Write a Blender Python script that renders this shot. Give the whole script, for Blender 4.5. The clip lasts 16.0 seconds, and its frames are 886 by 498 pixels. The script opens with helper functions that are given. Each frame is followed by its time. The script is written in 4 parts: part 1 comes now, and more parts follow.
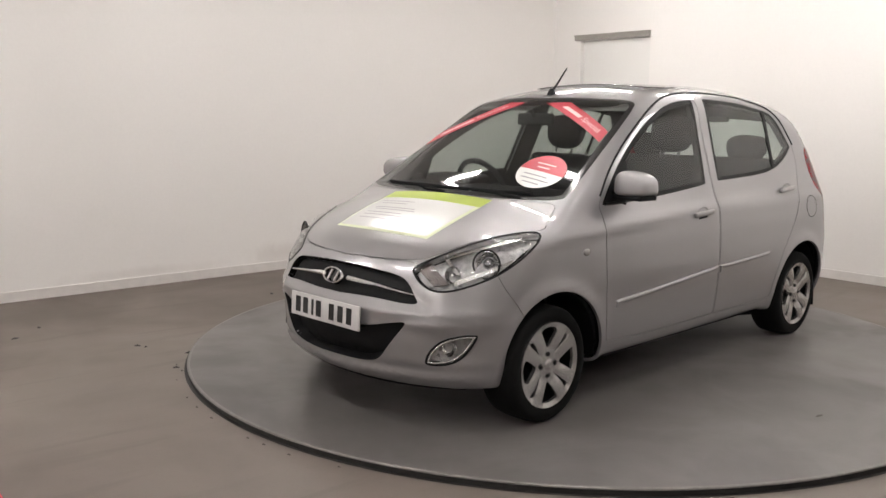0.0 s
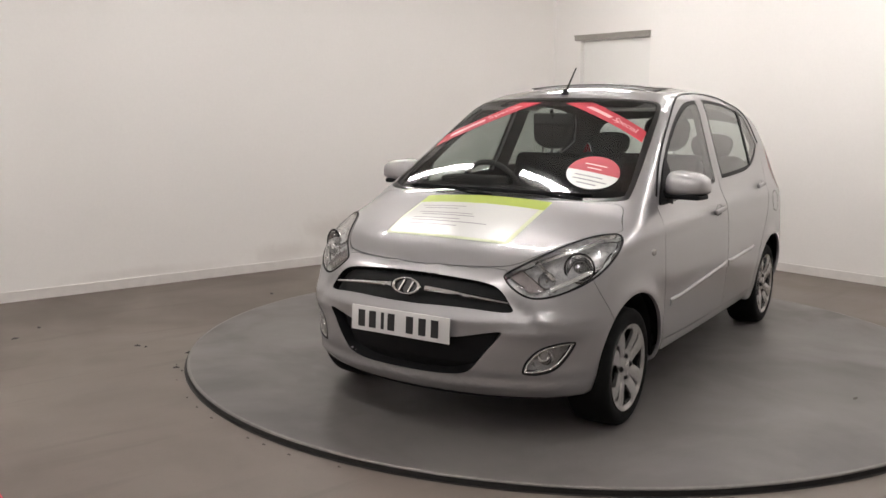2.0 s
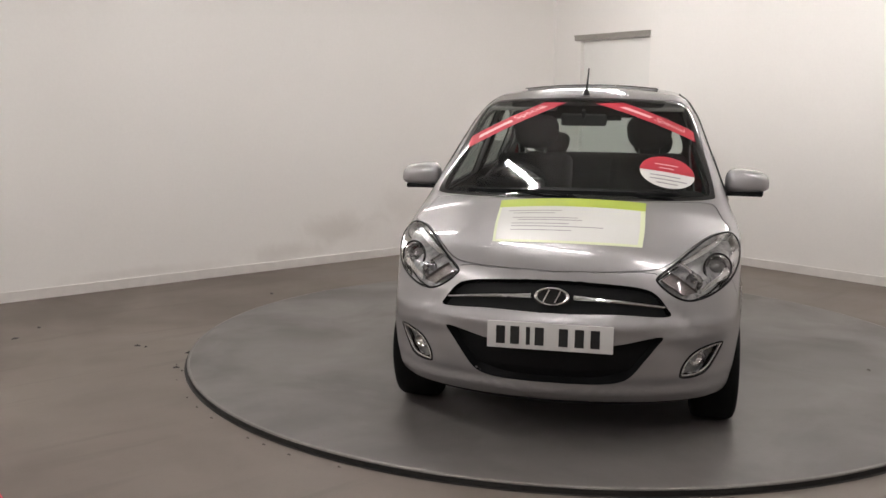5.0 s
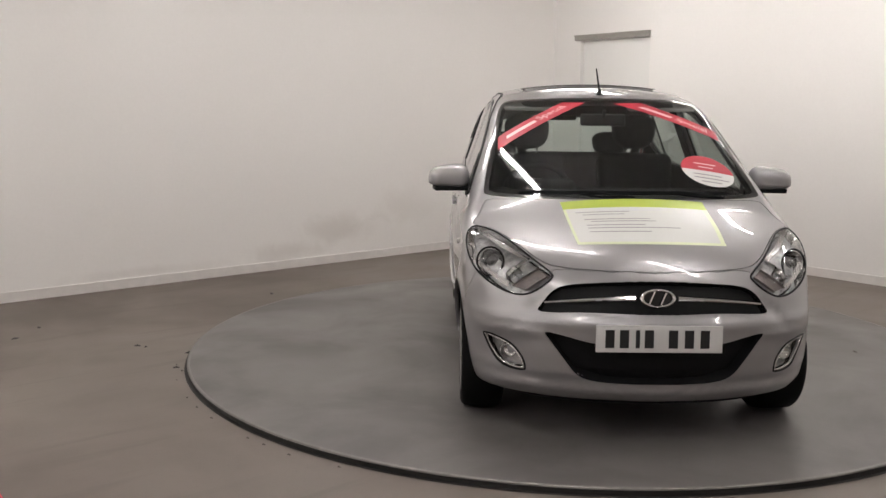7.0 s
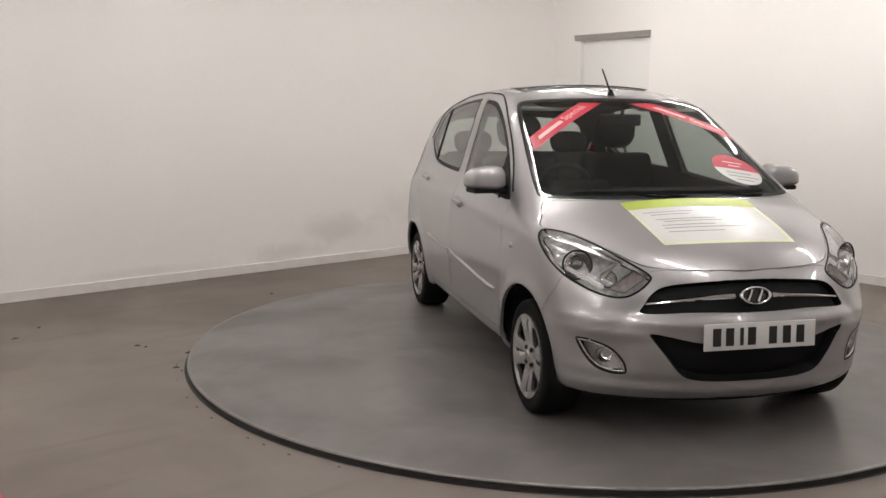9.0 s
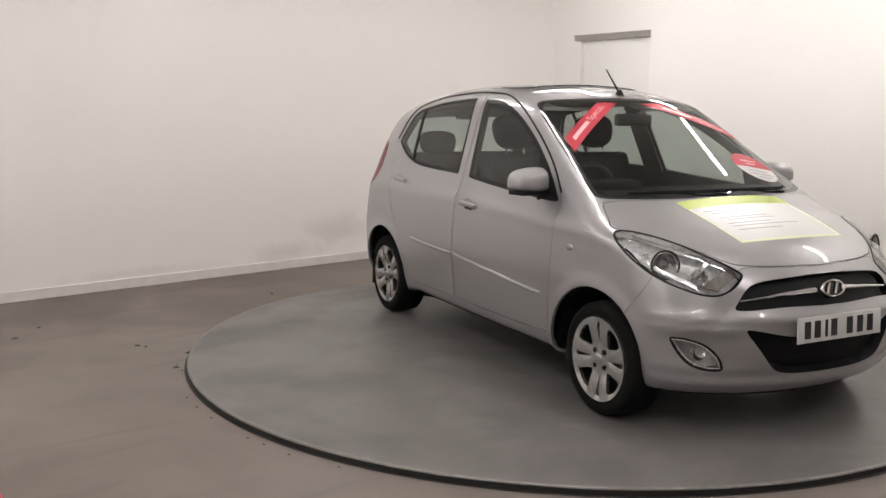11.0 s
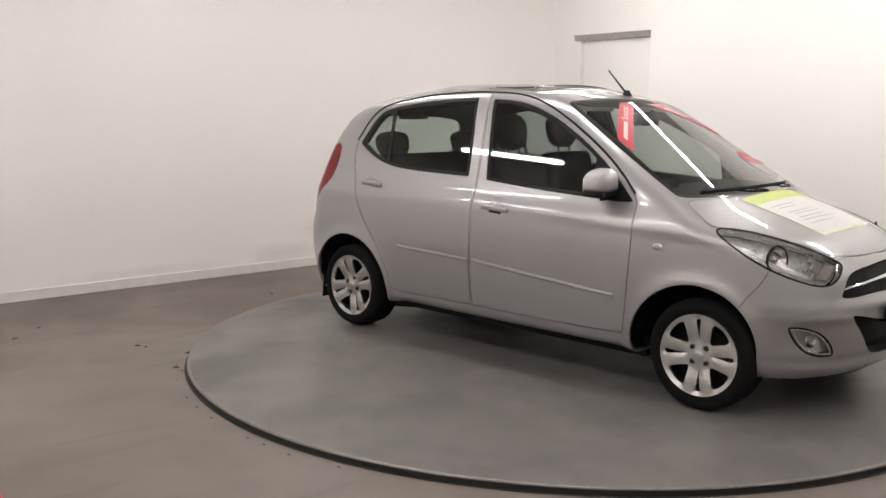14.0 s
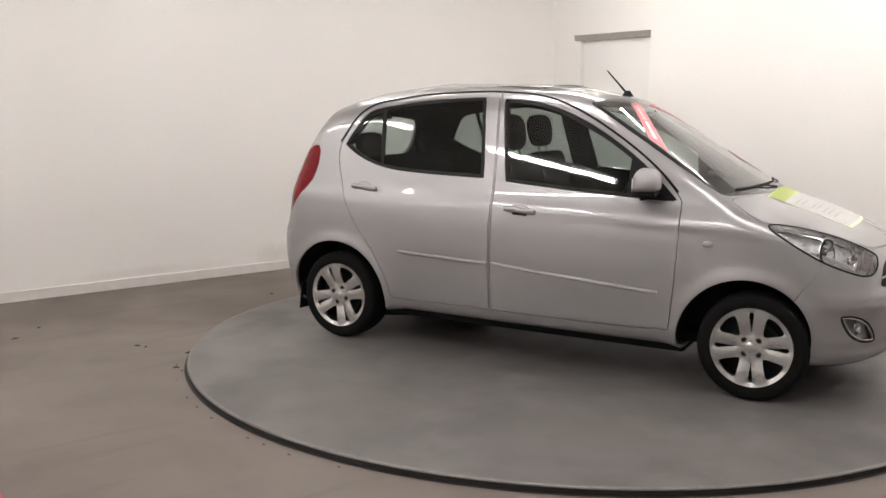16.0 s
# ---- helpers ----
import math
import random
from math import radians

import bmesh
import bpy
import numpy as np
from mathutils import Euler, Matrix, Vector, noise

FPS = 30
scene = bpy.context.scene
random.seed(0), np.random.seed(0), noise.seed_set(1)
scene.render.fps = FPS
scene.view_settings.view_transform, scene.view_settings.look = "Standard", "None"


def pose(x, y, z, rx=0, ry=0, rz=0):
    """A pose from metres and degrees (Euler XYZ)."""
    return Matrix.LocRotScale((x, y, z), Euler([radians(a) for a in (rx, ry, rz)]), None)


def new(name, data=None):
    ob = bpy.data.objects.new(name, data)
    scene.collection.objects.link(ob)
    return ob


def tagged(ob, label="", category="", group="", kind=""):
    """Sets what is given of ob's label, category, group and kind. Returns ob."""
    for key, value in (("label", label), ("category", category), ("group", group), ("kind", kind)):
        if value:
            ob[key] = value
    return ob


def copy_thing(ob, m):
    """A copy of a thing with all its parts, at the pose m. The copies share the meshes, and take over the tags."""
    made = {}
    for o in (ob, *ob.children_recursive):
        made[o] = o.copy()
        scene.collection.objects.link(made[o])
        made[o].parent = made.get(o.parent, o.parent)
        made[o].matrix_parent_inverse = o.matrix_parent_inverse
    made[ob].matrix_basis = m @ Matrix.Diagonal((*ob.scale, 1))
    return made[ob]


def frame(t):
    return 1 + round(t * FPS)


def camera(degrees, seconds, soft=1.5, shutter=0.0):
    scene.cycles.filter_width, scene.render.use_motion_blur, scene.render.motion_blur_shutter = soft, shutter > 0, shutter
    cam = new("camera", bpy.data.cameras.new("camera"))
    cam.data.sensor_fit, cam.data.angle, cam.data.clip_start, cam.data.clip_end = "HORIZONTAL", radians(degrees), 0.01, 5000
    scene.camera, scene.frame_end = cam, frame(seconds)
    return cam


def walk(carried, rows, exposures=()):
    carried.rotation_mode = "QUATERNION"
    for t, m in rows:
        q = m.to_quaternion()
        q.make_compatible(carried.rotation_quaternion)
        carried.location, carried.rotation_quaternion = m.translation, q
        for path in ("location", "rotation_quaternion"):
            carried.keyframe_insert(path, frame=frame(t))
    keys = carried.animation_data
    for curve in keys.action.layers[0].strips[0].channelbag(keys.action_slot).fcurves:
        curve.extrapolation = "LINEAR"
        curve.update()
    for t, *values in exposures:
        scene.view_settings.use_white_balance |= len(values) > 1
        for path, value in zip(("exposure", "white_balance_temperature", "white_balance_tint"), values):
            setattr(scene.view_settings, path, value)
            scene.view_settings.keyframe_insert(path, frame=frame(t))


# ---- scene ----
cam = camera(52.28, 16.0, soft=1.5)
walk(cam, [(0.0, pose(0, -5.378, 1.3586, 81.38, -0.4845, 7.843)), (16.0, pose(0, -5.378, 1.3586, 81.38, -0.4845, 7.843))],
     exposures=[(0.0, 0.02), (2.0, -0.07), (3.5, -0.16), (7.0, -0.2), (9.0, -0.11), (12.5, 0.05), (16.0, 0.10)])

# ---- light: a closed room, lit by three rows of ceiling battens and an added fourth ----
world = bpy.data.worlds.new("world")
scene.world = world
world.use_nodes = True
world.node_tree.nodes["Background"].inputs[0].default_value = (0.02, 0.02, 0.02, 1)
world.node_tree.nodes["Background"].inputs[1].default_value = 0.2
TUBE_POWER = 83.0
TUBE_COLOUR = (1.0, 0.955, 0.925)


# ---- materials ----
def material(name, colour, rough=0.5, metal=0.0, vary=0.06, size=8.0, fine=60.0, bump=0.0, coat=0.0, spec=0.5, rough_vary=0.08, tint=None):
    m = bpy.data.materials.new(name)
    m.use_nodes = True
    n, l = m.node_tree.nodes, m.node_tree.links
    b = n["Principled BSDF"]
    b.inputs["Metallic"].default_value = metal
    b.inputs["Coat Weight"].default_value = coat
    b.inputs["Coat Roughness"].default_value = 0.02
    b.inputs["Specular IOR Level"].default_value = spec
    co = n.new("ShaderNodeTexCoord")
    big, small = n.new("ShaderNodeTexNoise"), n.new("ShaderNodeTexNoise")
    big.inputs["Scale"].default_value, big.inputs["Detail"].default_value = size, 4
    small.inputs["Scale"].default_value, small.inputs["Detail"].default_value = fine, 3
    l.new(co.outputs["Object"], big.inputs["Vector"])
    l.new(co.outputs["Object"], small.inputs["Vector"])
    mix = n.new("ShaderNodeMath")
    mix.operation = "ADD"
    l.new(big.outputs["Fac"], mix.inputs[0])
    l.new(small.outputs["Fac"], mix.inputs[1])
    ramp = n.new("ShaderNodeMapRange")
    ramp.inputs["From Min"].default_value, ramp.inputs["From Max"].default_value = 0.45, 1.55
    l.new(mix.outputs[0], ramp.inputs["Value"])
    col = n.new("ShaderNodeMix")
    col.data_type = "RGBA"
    dark = tint or tuple(c * (1 - 2 * vary) for c in colour)
    col.inputs["A"].default_value = (*dark, 1)
    col.inputs["B"].default_value = (*colour, 1)
    l.new(ramp.outputs["Result"], col.inputs["Factor"])
    l.new(col.outputs["Result"], b.inputs["Base Color"])
    rr = n.new("ShaderNodeMapRange")
    rr.inputs["To Min"].default_value, rr.inputs["To Max"].default_value = max(rough - rough_vary, 0.02), min(rough + rough_vary, 1)
    l.new(big.outputs["Fac"], rr.inputs["Value"])
    l.new(rr.outputs["Result"], b.inputs["Roughness"])
    if bump:
        bp = n.new("ShaderNodeBump")
        bp.inputs["Strength"].default_value, bp.inputs["Distance"].default_value = bump, 0.004
        l.new(small.outputs["Fac"], bp.inputs["Height"])
        l.new(bp.outputs["Normal"], b.inputs["Normal"])
    return m


def worn(name, colour, dark, pale, rough, spec, patch=1.3, streak=None, bump=0.05):
    """A trodden floor coat: broad cloudy patches, smaller stains and fine grit, with gloss that varies too."""
    m = bpy.data.materials.new(name)
    m.use_nodes = True
    n, l = m.node_tree.nodes, m.node_tree.links
    b = n["Principled BSDF"]
    b.inputs["Specular IOR Level"].default_value = spec
    co = n.new("ShaderNodeTexCoord")

    def cloud(scale, lo, hi, detail=5, distort=0.6, stretch=None):
        t, r = n.new("ShaderNodeTexNoise"), n.new("ShaderNodeMapRange")
        t.inputs["Scale"].default_value, t.inputs["Detail"].default_value, t.inputs["Distortion"].default_value = scale, detail, distort
        src = co.outputs["Object"]
        if stretch:
            mp = n.new("ShaderNodeMapping")
            mp.vector_type = "TEXTURE"
            mp.inputs["Rotation"].default_value = (0, 0, stretch[0])
            mp.inputs["Scale"].default_value = (stretch[1], stretch[2], 1)
            l.new(src, mp.inputs["Vector"])
            src = mp.outputs["Vector"]
        l.new(src, t.inputs["Vector"])
        r.interpolation_type = "SMOOTHSTEP"
        r.inputs["From Min"].default_value, r.inputs["From Max"].default_value = lo, hi
        l.new(t.outputs["Fac"], r.inputs["Value"])
        return r.outputs["Result"], t.outputs["Fac"]

    def blend(base, over, fac, amount):
        mx, k = n.new("ShaderNodeMix"), n.new("ShaderNodeMath")
        mx.data_type = "RGBA"
        k.operation = "MULTIPLY"
        k.inputs[1].default_value = amount
        l.new(fac, k.inputs[0])
        l.new(k.outputs[0], mx.inputs["Factor"])
        if isinstance(base, tuple):
            mx.inputs["A"].default_value = (*base, 1)
        else:
            l.new(base, mx.inputs["A"])
        mx.inputs["B"].default_value = (*over, 1)
        return mx.outputs["Result"]

    broad, raw = cloud(patch, 0.44, 0.66)
    stain, _ = cloud(patch * 2.7, 0.50, 0.78, 3, 0.3)
    haze, _ = cloud(patch * 1.7, 0.48, 0.70, 4, 0.3)
    grit, fine = cloud(70.0, 0.60, 0.75, 2, 0.0)
    c = blend(colour, dark, broad, 0.55)
    c = blend(c, pale, haze, 0.55)
    c = blend(c, dark, stain, 0.5)
    c = blend(c, dark, grit, 0.25)
    if streak:
        lines, _ = cloud(2.2, 0.56, 0.70, 4, 0.4, streak)
        c = blend(c, dark, lines, 0.4)
    l.new(c, b.inputs["Base Color"])
    rr = n.new("ShaderNodeMapRange")
    rr.inputs["From Min"].default_value, rr.inputs["From Max"].default_value = 0.35, 0.65
    rr.inputs["To Min"].default_value, rr.inputs["To Max"].default_value = rough - 0.09, rough + 0.09
    l.new(raw, rr.inputs["Value"])
    l.new(rr.outputs["Result"], b.inputs["Roughness"])
    bp = n.new("ShaderNodeBump")
    bp.inputs["Strength"].default_value, bp.inputs["Distance"].default_value = bump, 0.004
    l.new(fine, bp.inputs["Height"])
    l.new(bp.outputs["Normal"], b.inputs["Normal"])
    return m


def glass(name, tint, gloss=1.0, rough=0.0):
    """Thin automotive glass: it lets tinted light pass, and mirrors more at a glancing angle."""
    m = bpy.data.materials.new(name)
    m.use_nodes = True
    n, l = m.node_tree.nodes, m.node_tree.links
    n.remove(n["Principled BSDF"])
    t, g, mx = n.new("ShaderNodeBsdfTransparent"), n.new("ShaderNodeBsdfGlossy"), n.new("ShaderNodeMixShader")
    w, pw, f = n.new("ShaderNodeLayerWeight"), n.new("ShaderNodeMath"), n.new("ShaderNodeMapRange")
    w.inputs["Blend"].default_value = 0.5
    pw.operation = "POWER"
    pw.inputs[1].default_value = 4.5
    f.inputs["To Min"].default_value, f.inputs["To Max"].default_value = 0.042, 1.0
    l.new(w.outputs["Facing"], pw.inputs[0])
    l.new(pw.outputs[0], f.inputs["Value"])
    t.inputs["Color"].default_value = (*tint, 1)
    g.inputs["Roughness"].default_value = rough
    g.inputs["Color"].default_value = (gloss, gloss, gloss, 1)
    l.new(f.outputs[0], mx.inputs[0])
    l.new(t.outputs[0], mx.inputs[1])
    l.new(g.outputs[0], mx.inputs[2])
    l.new(mx.outputs[0], n["Material Output"].inputs["Surface"])
    return m


def glowing(name, colour, power):
    m = bpy.data.materials.new(name)
    m.use_nodes = True
    b = m.node_tree.nodes["Principled BSDF"]
    b.inputs["Base Color"].default_value = (0.8, 0.8, 0.8, 1)
    b.inputs["Emission Color"].default_value = (*colour, 1)
    b.inputs["Emission Strength"].default_value = power
    return m


WALL = material("wall_paint", (0.855, 0.832, 0.81), 0.55, vary=0.025, size=0.9, fine=45, bump=0.06)


def scuffed(m, spots, colour):
    """Adds smudges with ragged edges to a coat of paint, at places on the wall."""
    n, l = m.node_tree.nodes, m.node_tree.links
    b = n["Principled BSDF"]
    co, tex = n.new("ShaderNodeTexCoord"), n.new("ShaderNodeTexNoise")
    tex.inputs["Scale"].default_value, tex.inputs["Detail"].default_value, tex.inputs["Distortion"].default_value = 5.0, 6, 0.8
    l.new(co.outputs["Object"], tex.inputs["Vector"])
    for at, size, amount in spots:
        mp, ln, add, rr, mx = n.new("ShaderNodeMapping"), n.new("ShaderNodeVectorMath"), n.new("ShaderNodeMath"), n.new("ShaderNodeMapRange"), n.new("ShaderNodeMix")
        mp.vector_type = "TEXTURE"
        mp.inputs["Location"].default_value, mp.inputs["Scale"].default_value = at, size
        ln.operation, add.operation, mx.data_type = "LENGTH", "ADD", "RGBA"
        l.new(co.outputs["Object"], mp.inputs["Vector"])
        l.new(mp.outputs["Vector"], ln.inputs[0])
        l.new(ln.outputs["Value"], add.inputs[0])
        l.new(tex.outputs["Fac"], add.inputs[1])
        rr.interpolation_type = "SMOOTHSTEP"
        rr.inputs["From Min"].default_value, rr.inputs["From Max"].default_value = 1.45, 0.55
        rr.inputs["To Max"].default_value = amount
        l.new(add.outputs[0], rr.inputs["Value"])
        l.new(rr.outputs["Result"], mx.inputs["Factor"])
        l.new(b.inputs["Base Color"].links[0].from_socket, mx.inputs["A"])
        mx.inputs["B"].default_value = (*colour, 1)
        l.new(mx.outputs["Result"], b.inputs["Base Color"])


scuffed(WALL, [((-2.10, 2.70, 0.28), (0.60, 0.60, 0.20), 0.30), ((-2.42, 2.33, 0.12), (0.55, 0.55, 0.12), 0.28), ((-3.3, 1.3, 0.08), (0.9, 0.9, 0.07), 0.22), ((-1.6, 3.3, 0.45), (0.5, 0.5, 0.25), 0.15)], (0.46, 0.41, 0.37))
CEILING = material("ceiling_paint", (0.78, 0.77, 0.75), 0.8, vary=0.02, size=1.5)
SKIRT = material("skirting_paint", (0.78, 0.745, 0.72), 0.5, vary=0.10, size=2.5, fine=14)
CONCRETE = worn("painted_concrete", (0.158, 0.131, 0.113), (0.110, 0.088, 0.074), (0.176, 0.149, 0.131), 0.52, 0.4, 0.7, (radians(48.97), 2.6, 0.3))
STEEL = worn("turntable_paint", (0.138, 0.127, 0.123), (0.098, 0.090, 0.087), (0.178, 0.166, 0.162), 0.40, 0.36, 1.25)
LIP = material("worn_steel_lip", (0.24, 0.225, 0.215), 0.42, 0.3, vary=0.25, size=4, fine=30)
EDGE = material("near_black", (0.02, 0.018, 0.017), 0.7, vary=0.2, size=6)
SMUDGE = material("floor_smudge", (0.10, 0.085, 0.075), 0.7, vary=0.25, size=12)
DOOR = material("door_paint", (0.80, 0.79, 0.77), 0.4, vary=0.02, size=2)
TRACK = material("aluminium_track", (0.42, 0.40, 0.37), 0.4, 0.6, vary=0.06)
RED_TAPE = material("red_tape", (0.65, 0.03, 0.05), 0.45, vary=0.1)
HOUSING = material("batten_housing", (0.75, 0.75, 0.73), 0.4, vary=0.02)
TUBE = glowing("lit_diffuser", TUBE_COLOUR, TUBE_POWER)
PAINT = material("silver_car_paint", (0.334, 0.324, 0.332), 0.38, 0.6, vary=0.015, size=3, fine=900, coat=1.0, rough_vary=0.02)
BLACK = material("black_plastic", (0.009, 0.009, 0.010), 0.55, vary=0.15, size=20, fine=300, bump=0.05, spec=0.15)
GLOSSBLACK = material("gloss_black_trim", (0.010, 0.010, 0.011), 0.12, vary=0.1, coat=0.5)
SEAL = material("black_seal_rubber", (0.010, 0.010, 0.010), 0.5, vary=0.15, size=20, spec=0.18)
RUBBER = material("tyre_rubber", (0.008, 0.008, 0.008), 0.8, vary=0.2, size=30, fine=200, bump=0.2, spec=0.1)
ALLOY = material("alloy_silver", (0.52, 0.51, 0.505), 0.26, 0.85, vary=0.012, size=15, coat=0.4, rough_vary=0.03)
CHROME = material("chrome", (0.80, 0.80, 0.80), 0.07, 1.0, vary=0.02, rough_vary=0.03)
DISC = material("brake_iron", (0.012, 0.011, 0.011), 0.6, 0.2, vary=0.2, spec=0.2)
FABRIC = material("dark_seat_fabric", (0.009, 0.009, 0.010), 0.95, vary=0.2, size=30, fine=400, bump=0.3, spec=0.05)
TRIM = material("dark_cabin_trim", (0.009, 0.009, 0.010), 0.8, vary=0.15, size=20, fine=250, bump=0.1, spec=0.06)
HEADLINER = material("grey_headliner", (0.30, 0.29, 0.28), 0.9, vary=0.05, size=10)
RED_LENS = material("red_lamp_lens", (0.30, 0.006, 0.014), 0.20, vary=0.4, size=14, coat=0.15, spec=0.3)
AMBER = material("clear_side_lens", (0.36, 0.34, 0.33), 0.15, vary=0.05, coat=1.0)
PAPER = material("white_sticker", (0.72, 0.72, 0.70), 0.25, vary=0.02, size=5)
LIME = material("lime_sticker", (0.42, 0.52, 0.07), 0.35, vary=0.04, size=5)
PALE_LIME = material("pale_lime_sticker", (0.68, 0.73, 0.50), 0.4, vary=0.04, size=5)
INK = material("grey_print", (0.28, 0.27, 0.29), 0.5, vary=0.05)
RED = material("red_sticker", (0.47, 0.028, 0.05), 0.4, vary=0.04, size=8)
PINK = material("pale_print_on_red", (0.85, 0.55, 0.56), 0.5, vary=0.05)
PLATE = material("white_plate", (0.60, 0.59, 0.585), 0.3, vary=0.02)
PLATE_INK = material("black_plate_print", (0.012, 0.012, 0.013), 0.4, vary=0.05)
WINDOW_GLASS = glass("tinted_side_glass", (0.52, 0.57, 0.55))
SCREEN_GLASS = glass("windscreen_glass", (0.72, 0.77, 0.745))
LENS_GLASS = glass("clear_lamp_cover", (0.95, 0.95, 0.95))


# ---- helpers for meshes ----
def mesh_object(name, verts, faces, mat, parent=None, label="", normals=None, smooth=True):
    me = bpy.data.meshes.new(name)
    me.from_pydata([tuple(v) for v in verts], [], [tuple(f) for f in faces])
    me.materials.append(mat)
    me.polygons.foreach_set("use_smooth", [smooth] * len(me.polygons))
    if normals is not None:
        me.normals_split_custom_set_from_vertices([tuple(v) for v in normals])
    ob = new(name, me)
    if parent:
        ob.parent = parent
    return tagged(ob, label)


def part(name, bm, mat, parent=None, label="", smooth=40):
    """Links a bmesh as one mesh object under a thing or a part."""
    me = bpy.data.meshes.new(name)
    bmesh.ops.recalc_face_normals(bm, faces=bm.faces)
    for f in bm.faces:
        f.smooth = True
    for e in bm.edges:
        if len(e.link_faces) == 2 and e.calc_face_angle(0) > radians(smooth):
            e.smooth = False
    bm.to_mesh(me)
    bm.free()
    me.materials.append(mat)
    ob = new(name, me)
    if parent:
        ob.parent = parent
    return tagged(ob, label)


def box(size, at=(0, 0, 0), bevel=0.0, seg=2, turn=None, bm=None):
    bm = bm or bmesh.new()
    r = bmesh.ops.create_cube(bm, size=1)
    vs = r["verts"]
    bmesh.ops.scale(bm, vec=size, verts=vs)
    if bevel:
        es = list({e for v in vs for e in v.link_edges})
        out = bmesh.ops.bevel(bm, geom=es, offset=bevel, segments=seg, affect="EDGES", profile=0.6)
        vs = list({v for f in out["faces"] for v in f.verts} | {v for v in vs if v.is_valid})
    m = Matrix.Translation(at) @ (turn.to_4x4() if turn else Matrix.Identity(4))
    bmesh.ops.transform(bm, matrix=m, verts=[v for v in vs if v.is_valid])
    return bm


def lathe(profile, steps=48, axis="Y"):
    """Turns (radius, along) round the axis; the ends stay open."""
    bm = bmesh.new()
    rings = []
    for i in range(steps):
        a = 2 * math.pi * i / steps
        c, s = math.cos(a), math.sin(a)
        rings.append([bm.verts.new((r * c, w, r * s) if axis == "Y" else (r * c, r * s, w)) for r, w in profile])
    for i in range(steps):
        p, q = rings[i], rings[(i + 1) % steps]
        for j in range(len(profile) - 1):
            bm.faces.new((p[j], p[j + 1], q[j + 1], q[j]))
    bmesh.ops.remove_doubles(bm, verts=bm.verts, dist=1e-5)
    return bm


def tube(points, radius, steps=8, taper=None):
    """A round rod along points."""
    bm = bmesh.new()
    pts = [Vector(p) for p in points]
    rings = []
    for i, p in enumerate(pts):
        d = (pts[min(i + 1, len(pts) - 1)] - pts[max(i - 1, 0)]).normalized()
        q = d.to_track_quat("Z", "Y")
        r = radius if taper is None else radius + (taper - radius) * i / (len(pts) - 1)
        rings.append([bm.verts.new(p + q @ Vector((r * math.cos(2 * math.pi * k / steps), r * math.sin(2 * math.pi * k / steps), 0))) for k in range(steps)])
    for a, b in zip(rings, rings[1:]):
        for k in range(steps):
            bm.faces.new((a[k], a[(k + 1) % steps], b[(k + 1) % steps], b[k]))
    bm.faces.new(rings[0])
    bm.faces.new(rings[-1])
    return bm


def ring(radius, thick, steps=48, sides=10, squash=1.0):
    """A torus in the xz plane."""
    bm = bmesh.new()
    rows = []
    for i in range(steps):
        a = 2 * math.pi * i / steps
        row = []
        for k in range(sides):
            b = 2 * math.pi * k / sides
            r = radius + thick * math.cos(b)
            row.append(bm.verts.new((r * math.cos(a), thick * math.sin(b), r * math.sin(a) * squash)))
        rows.append(row)
    for i in range(steps):
        p, q = rows[i], rows[(i + 1) % steps]
        for k in range(sides):
            bm.faces.new((p[k], p[(k + 1) % sides], q[(k + 1) % sides], q[k]))
    return bm


# ---- the room ----
FLOOR_Z, CEIL_Z = -0.03, 2.8
CORNER = Vector((-0.173, 4.915, 0))
ALONG_L = Vector((-math.cos(radians(48.97)), -math.sin(radians(48.97)), 0))
ALONG_R = Vector((math.cos(radians(42.33)), -math.sin(radians(42.33)), 0))
LONG_L, LONG_R = 10.6, 10.4
DOOR_A, DOOR_B, DOOR_TOP = 0.365, 1.30, 2.125


def wall(name, start, along, length, outward, openings=()):
    """A wall 0.15 m thick, with rectangular openings (from, to, top) through it."""
    bm = bmesh.new()
    cuts = [(0, length, FLOOR_Z, CEIL_Z)] if not openings else []
    if openings:
        a, b, t = openings[0]
        cuts = [(0, a, FLOOR_Z, CEIL_Z), (a, b, t, CEIL_Z), (b, length, FLOOR_Z, CEIL_Z)]
    for a, b, lo, hi in cuts:
        vs = []
        for d in (0, 0.15):
            for s, z in ((a, lo), (b, lo), (b, hi), (a, hi)):
                p = start + along * s + outward * d
                vs.append(bm.verts.new((p.x, p.y, z)))
        for f in ((0, 1, 2, 3), (7, 6, 5, 4), (0, 4, 5, 1), (1, 5, 6, 2), (2, 6, 7, 3), (3, 7, 4, 0)):
            bm.faces.new([vs[i] for i in f])
    return tagged(part(name, bm, WALL), "white painted showroom wall with faint scuffs", "wall", kind="structure")


def strip(bm, start, along, inward, a, b, z0, z1, d0, d1):
    vs = []
    for d in (d0, d1):
        for s, z in ((a, z0), (b, z0), (b, z1), (a, z1)):
            p = start + along * s + inward * d
            vs.append(bm.verts.new((p.x, p.y, z)))
    for f in ((0, 1, 2, 3), (7, 6, 5, 4), (0, 4, 5, 1), (1, 5, 6, 2), (2, 6, 7, 3), (3, 7, 4, 0)):
        bm.faces.new([vs[i] for i in f])
    return bm


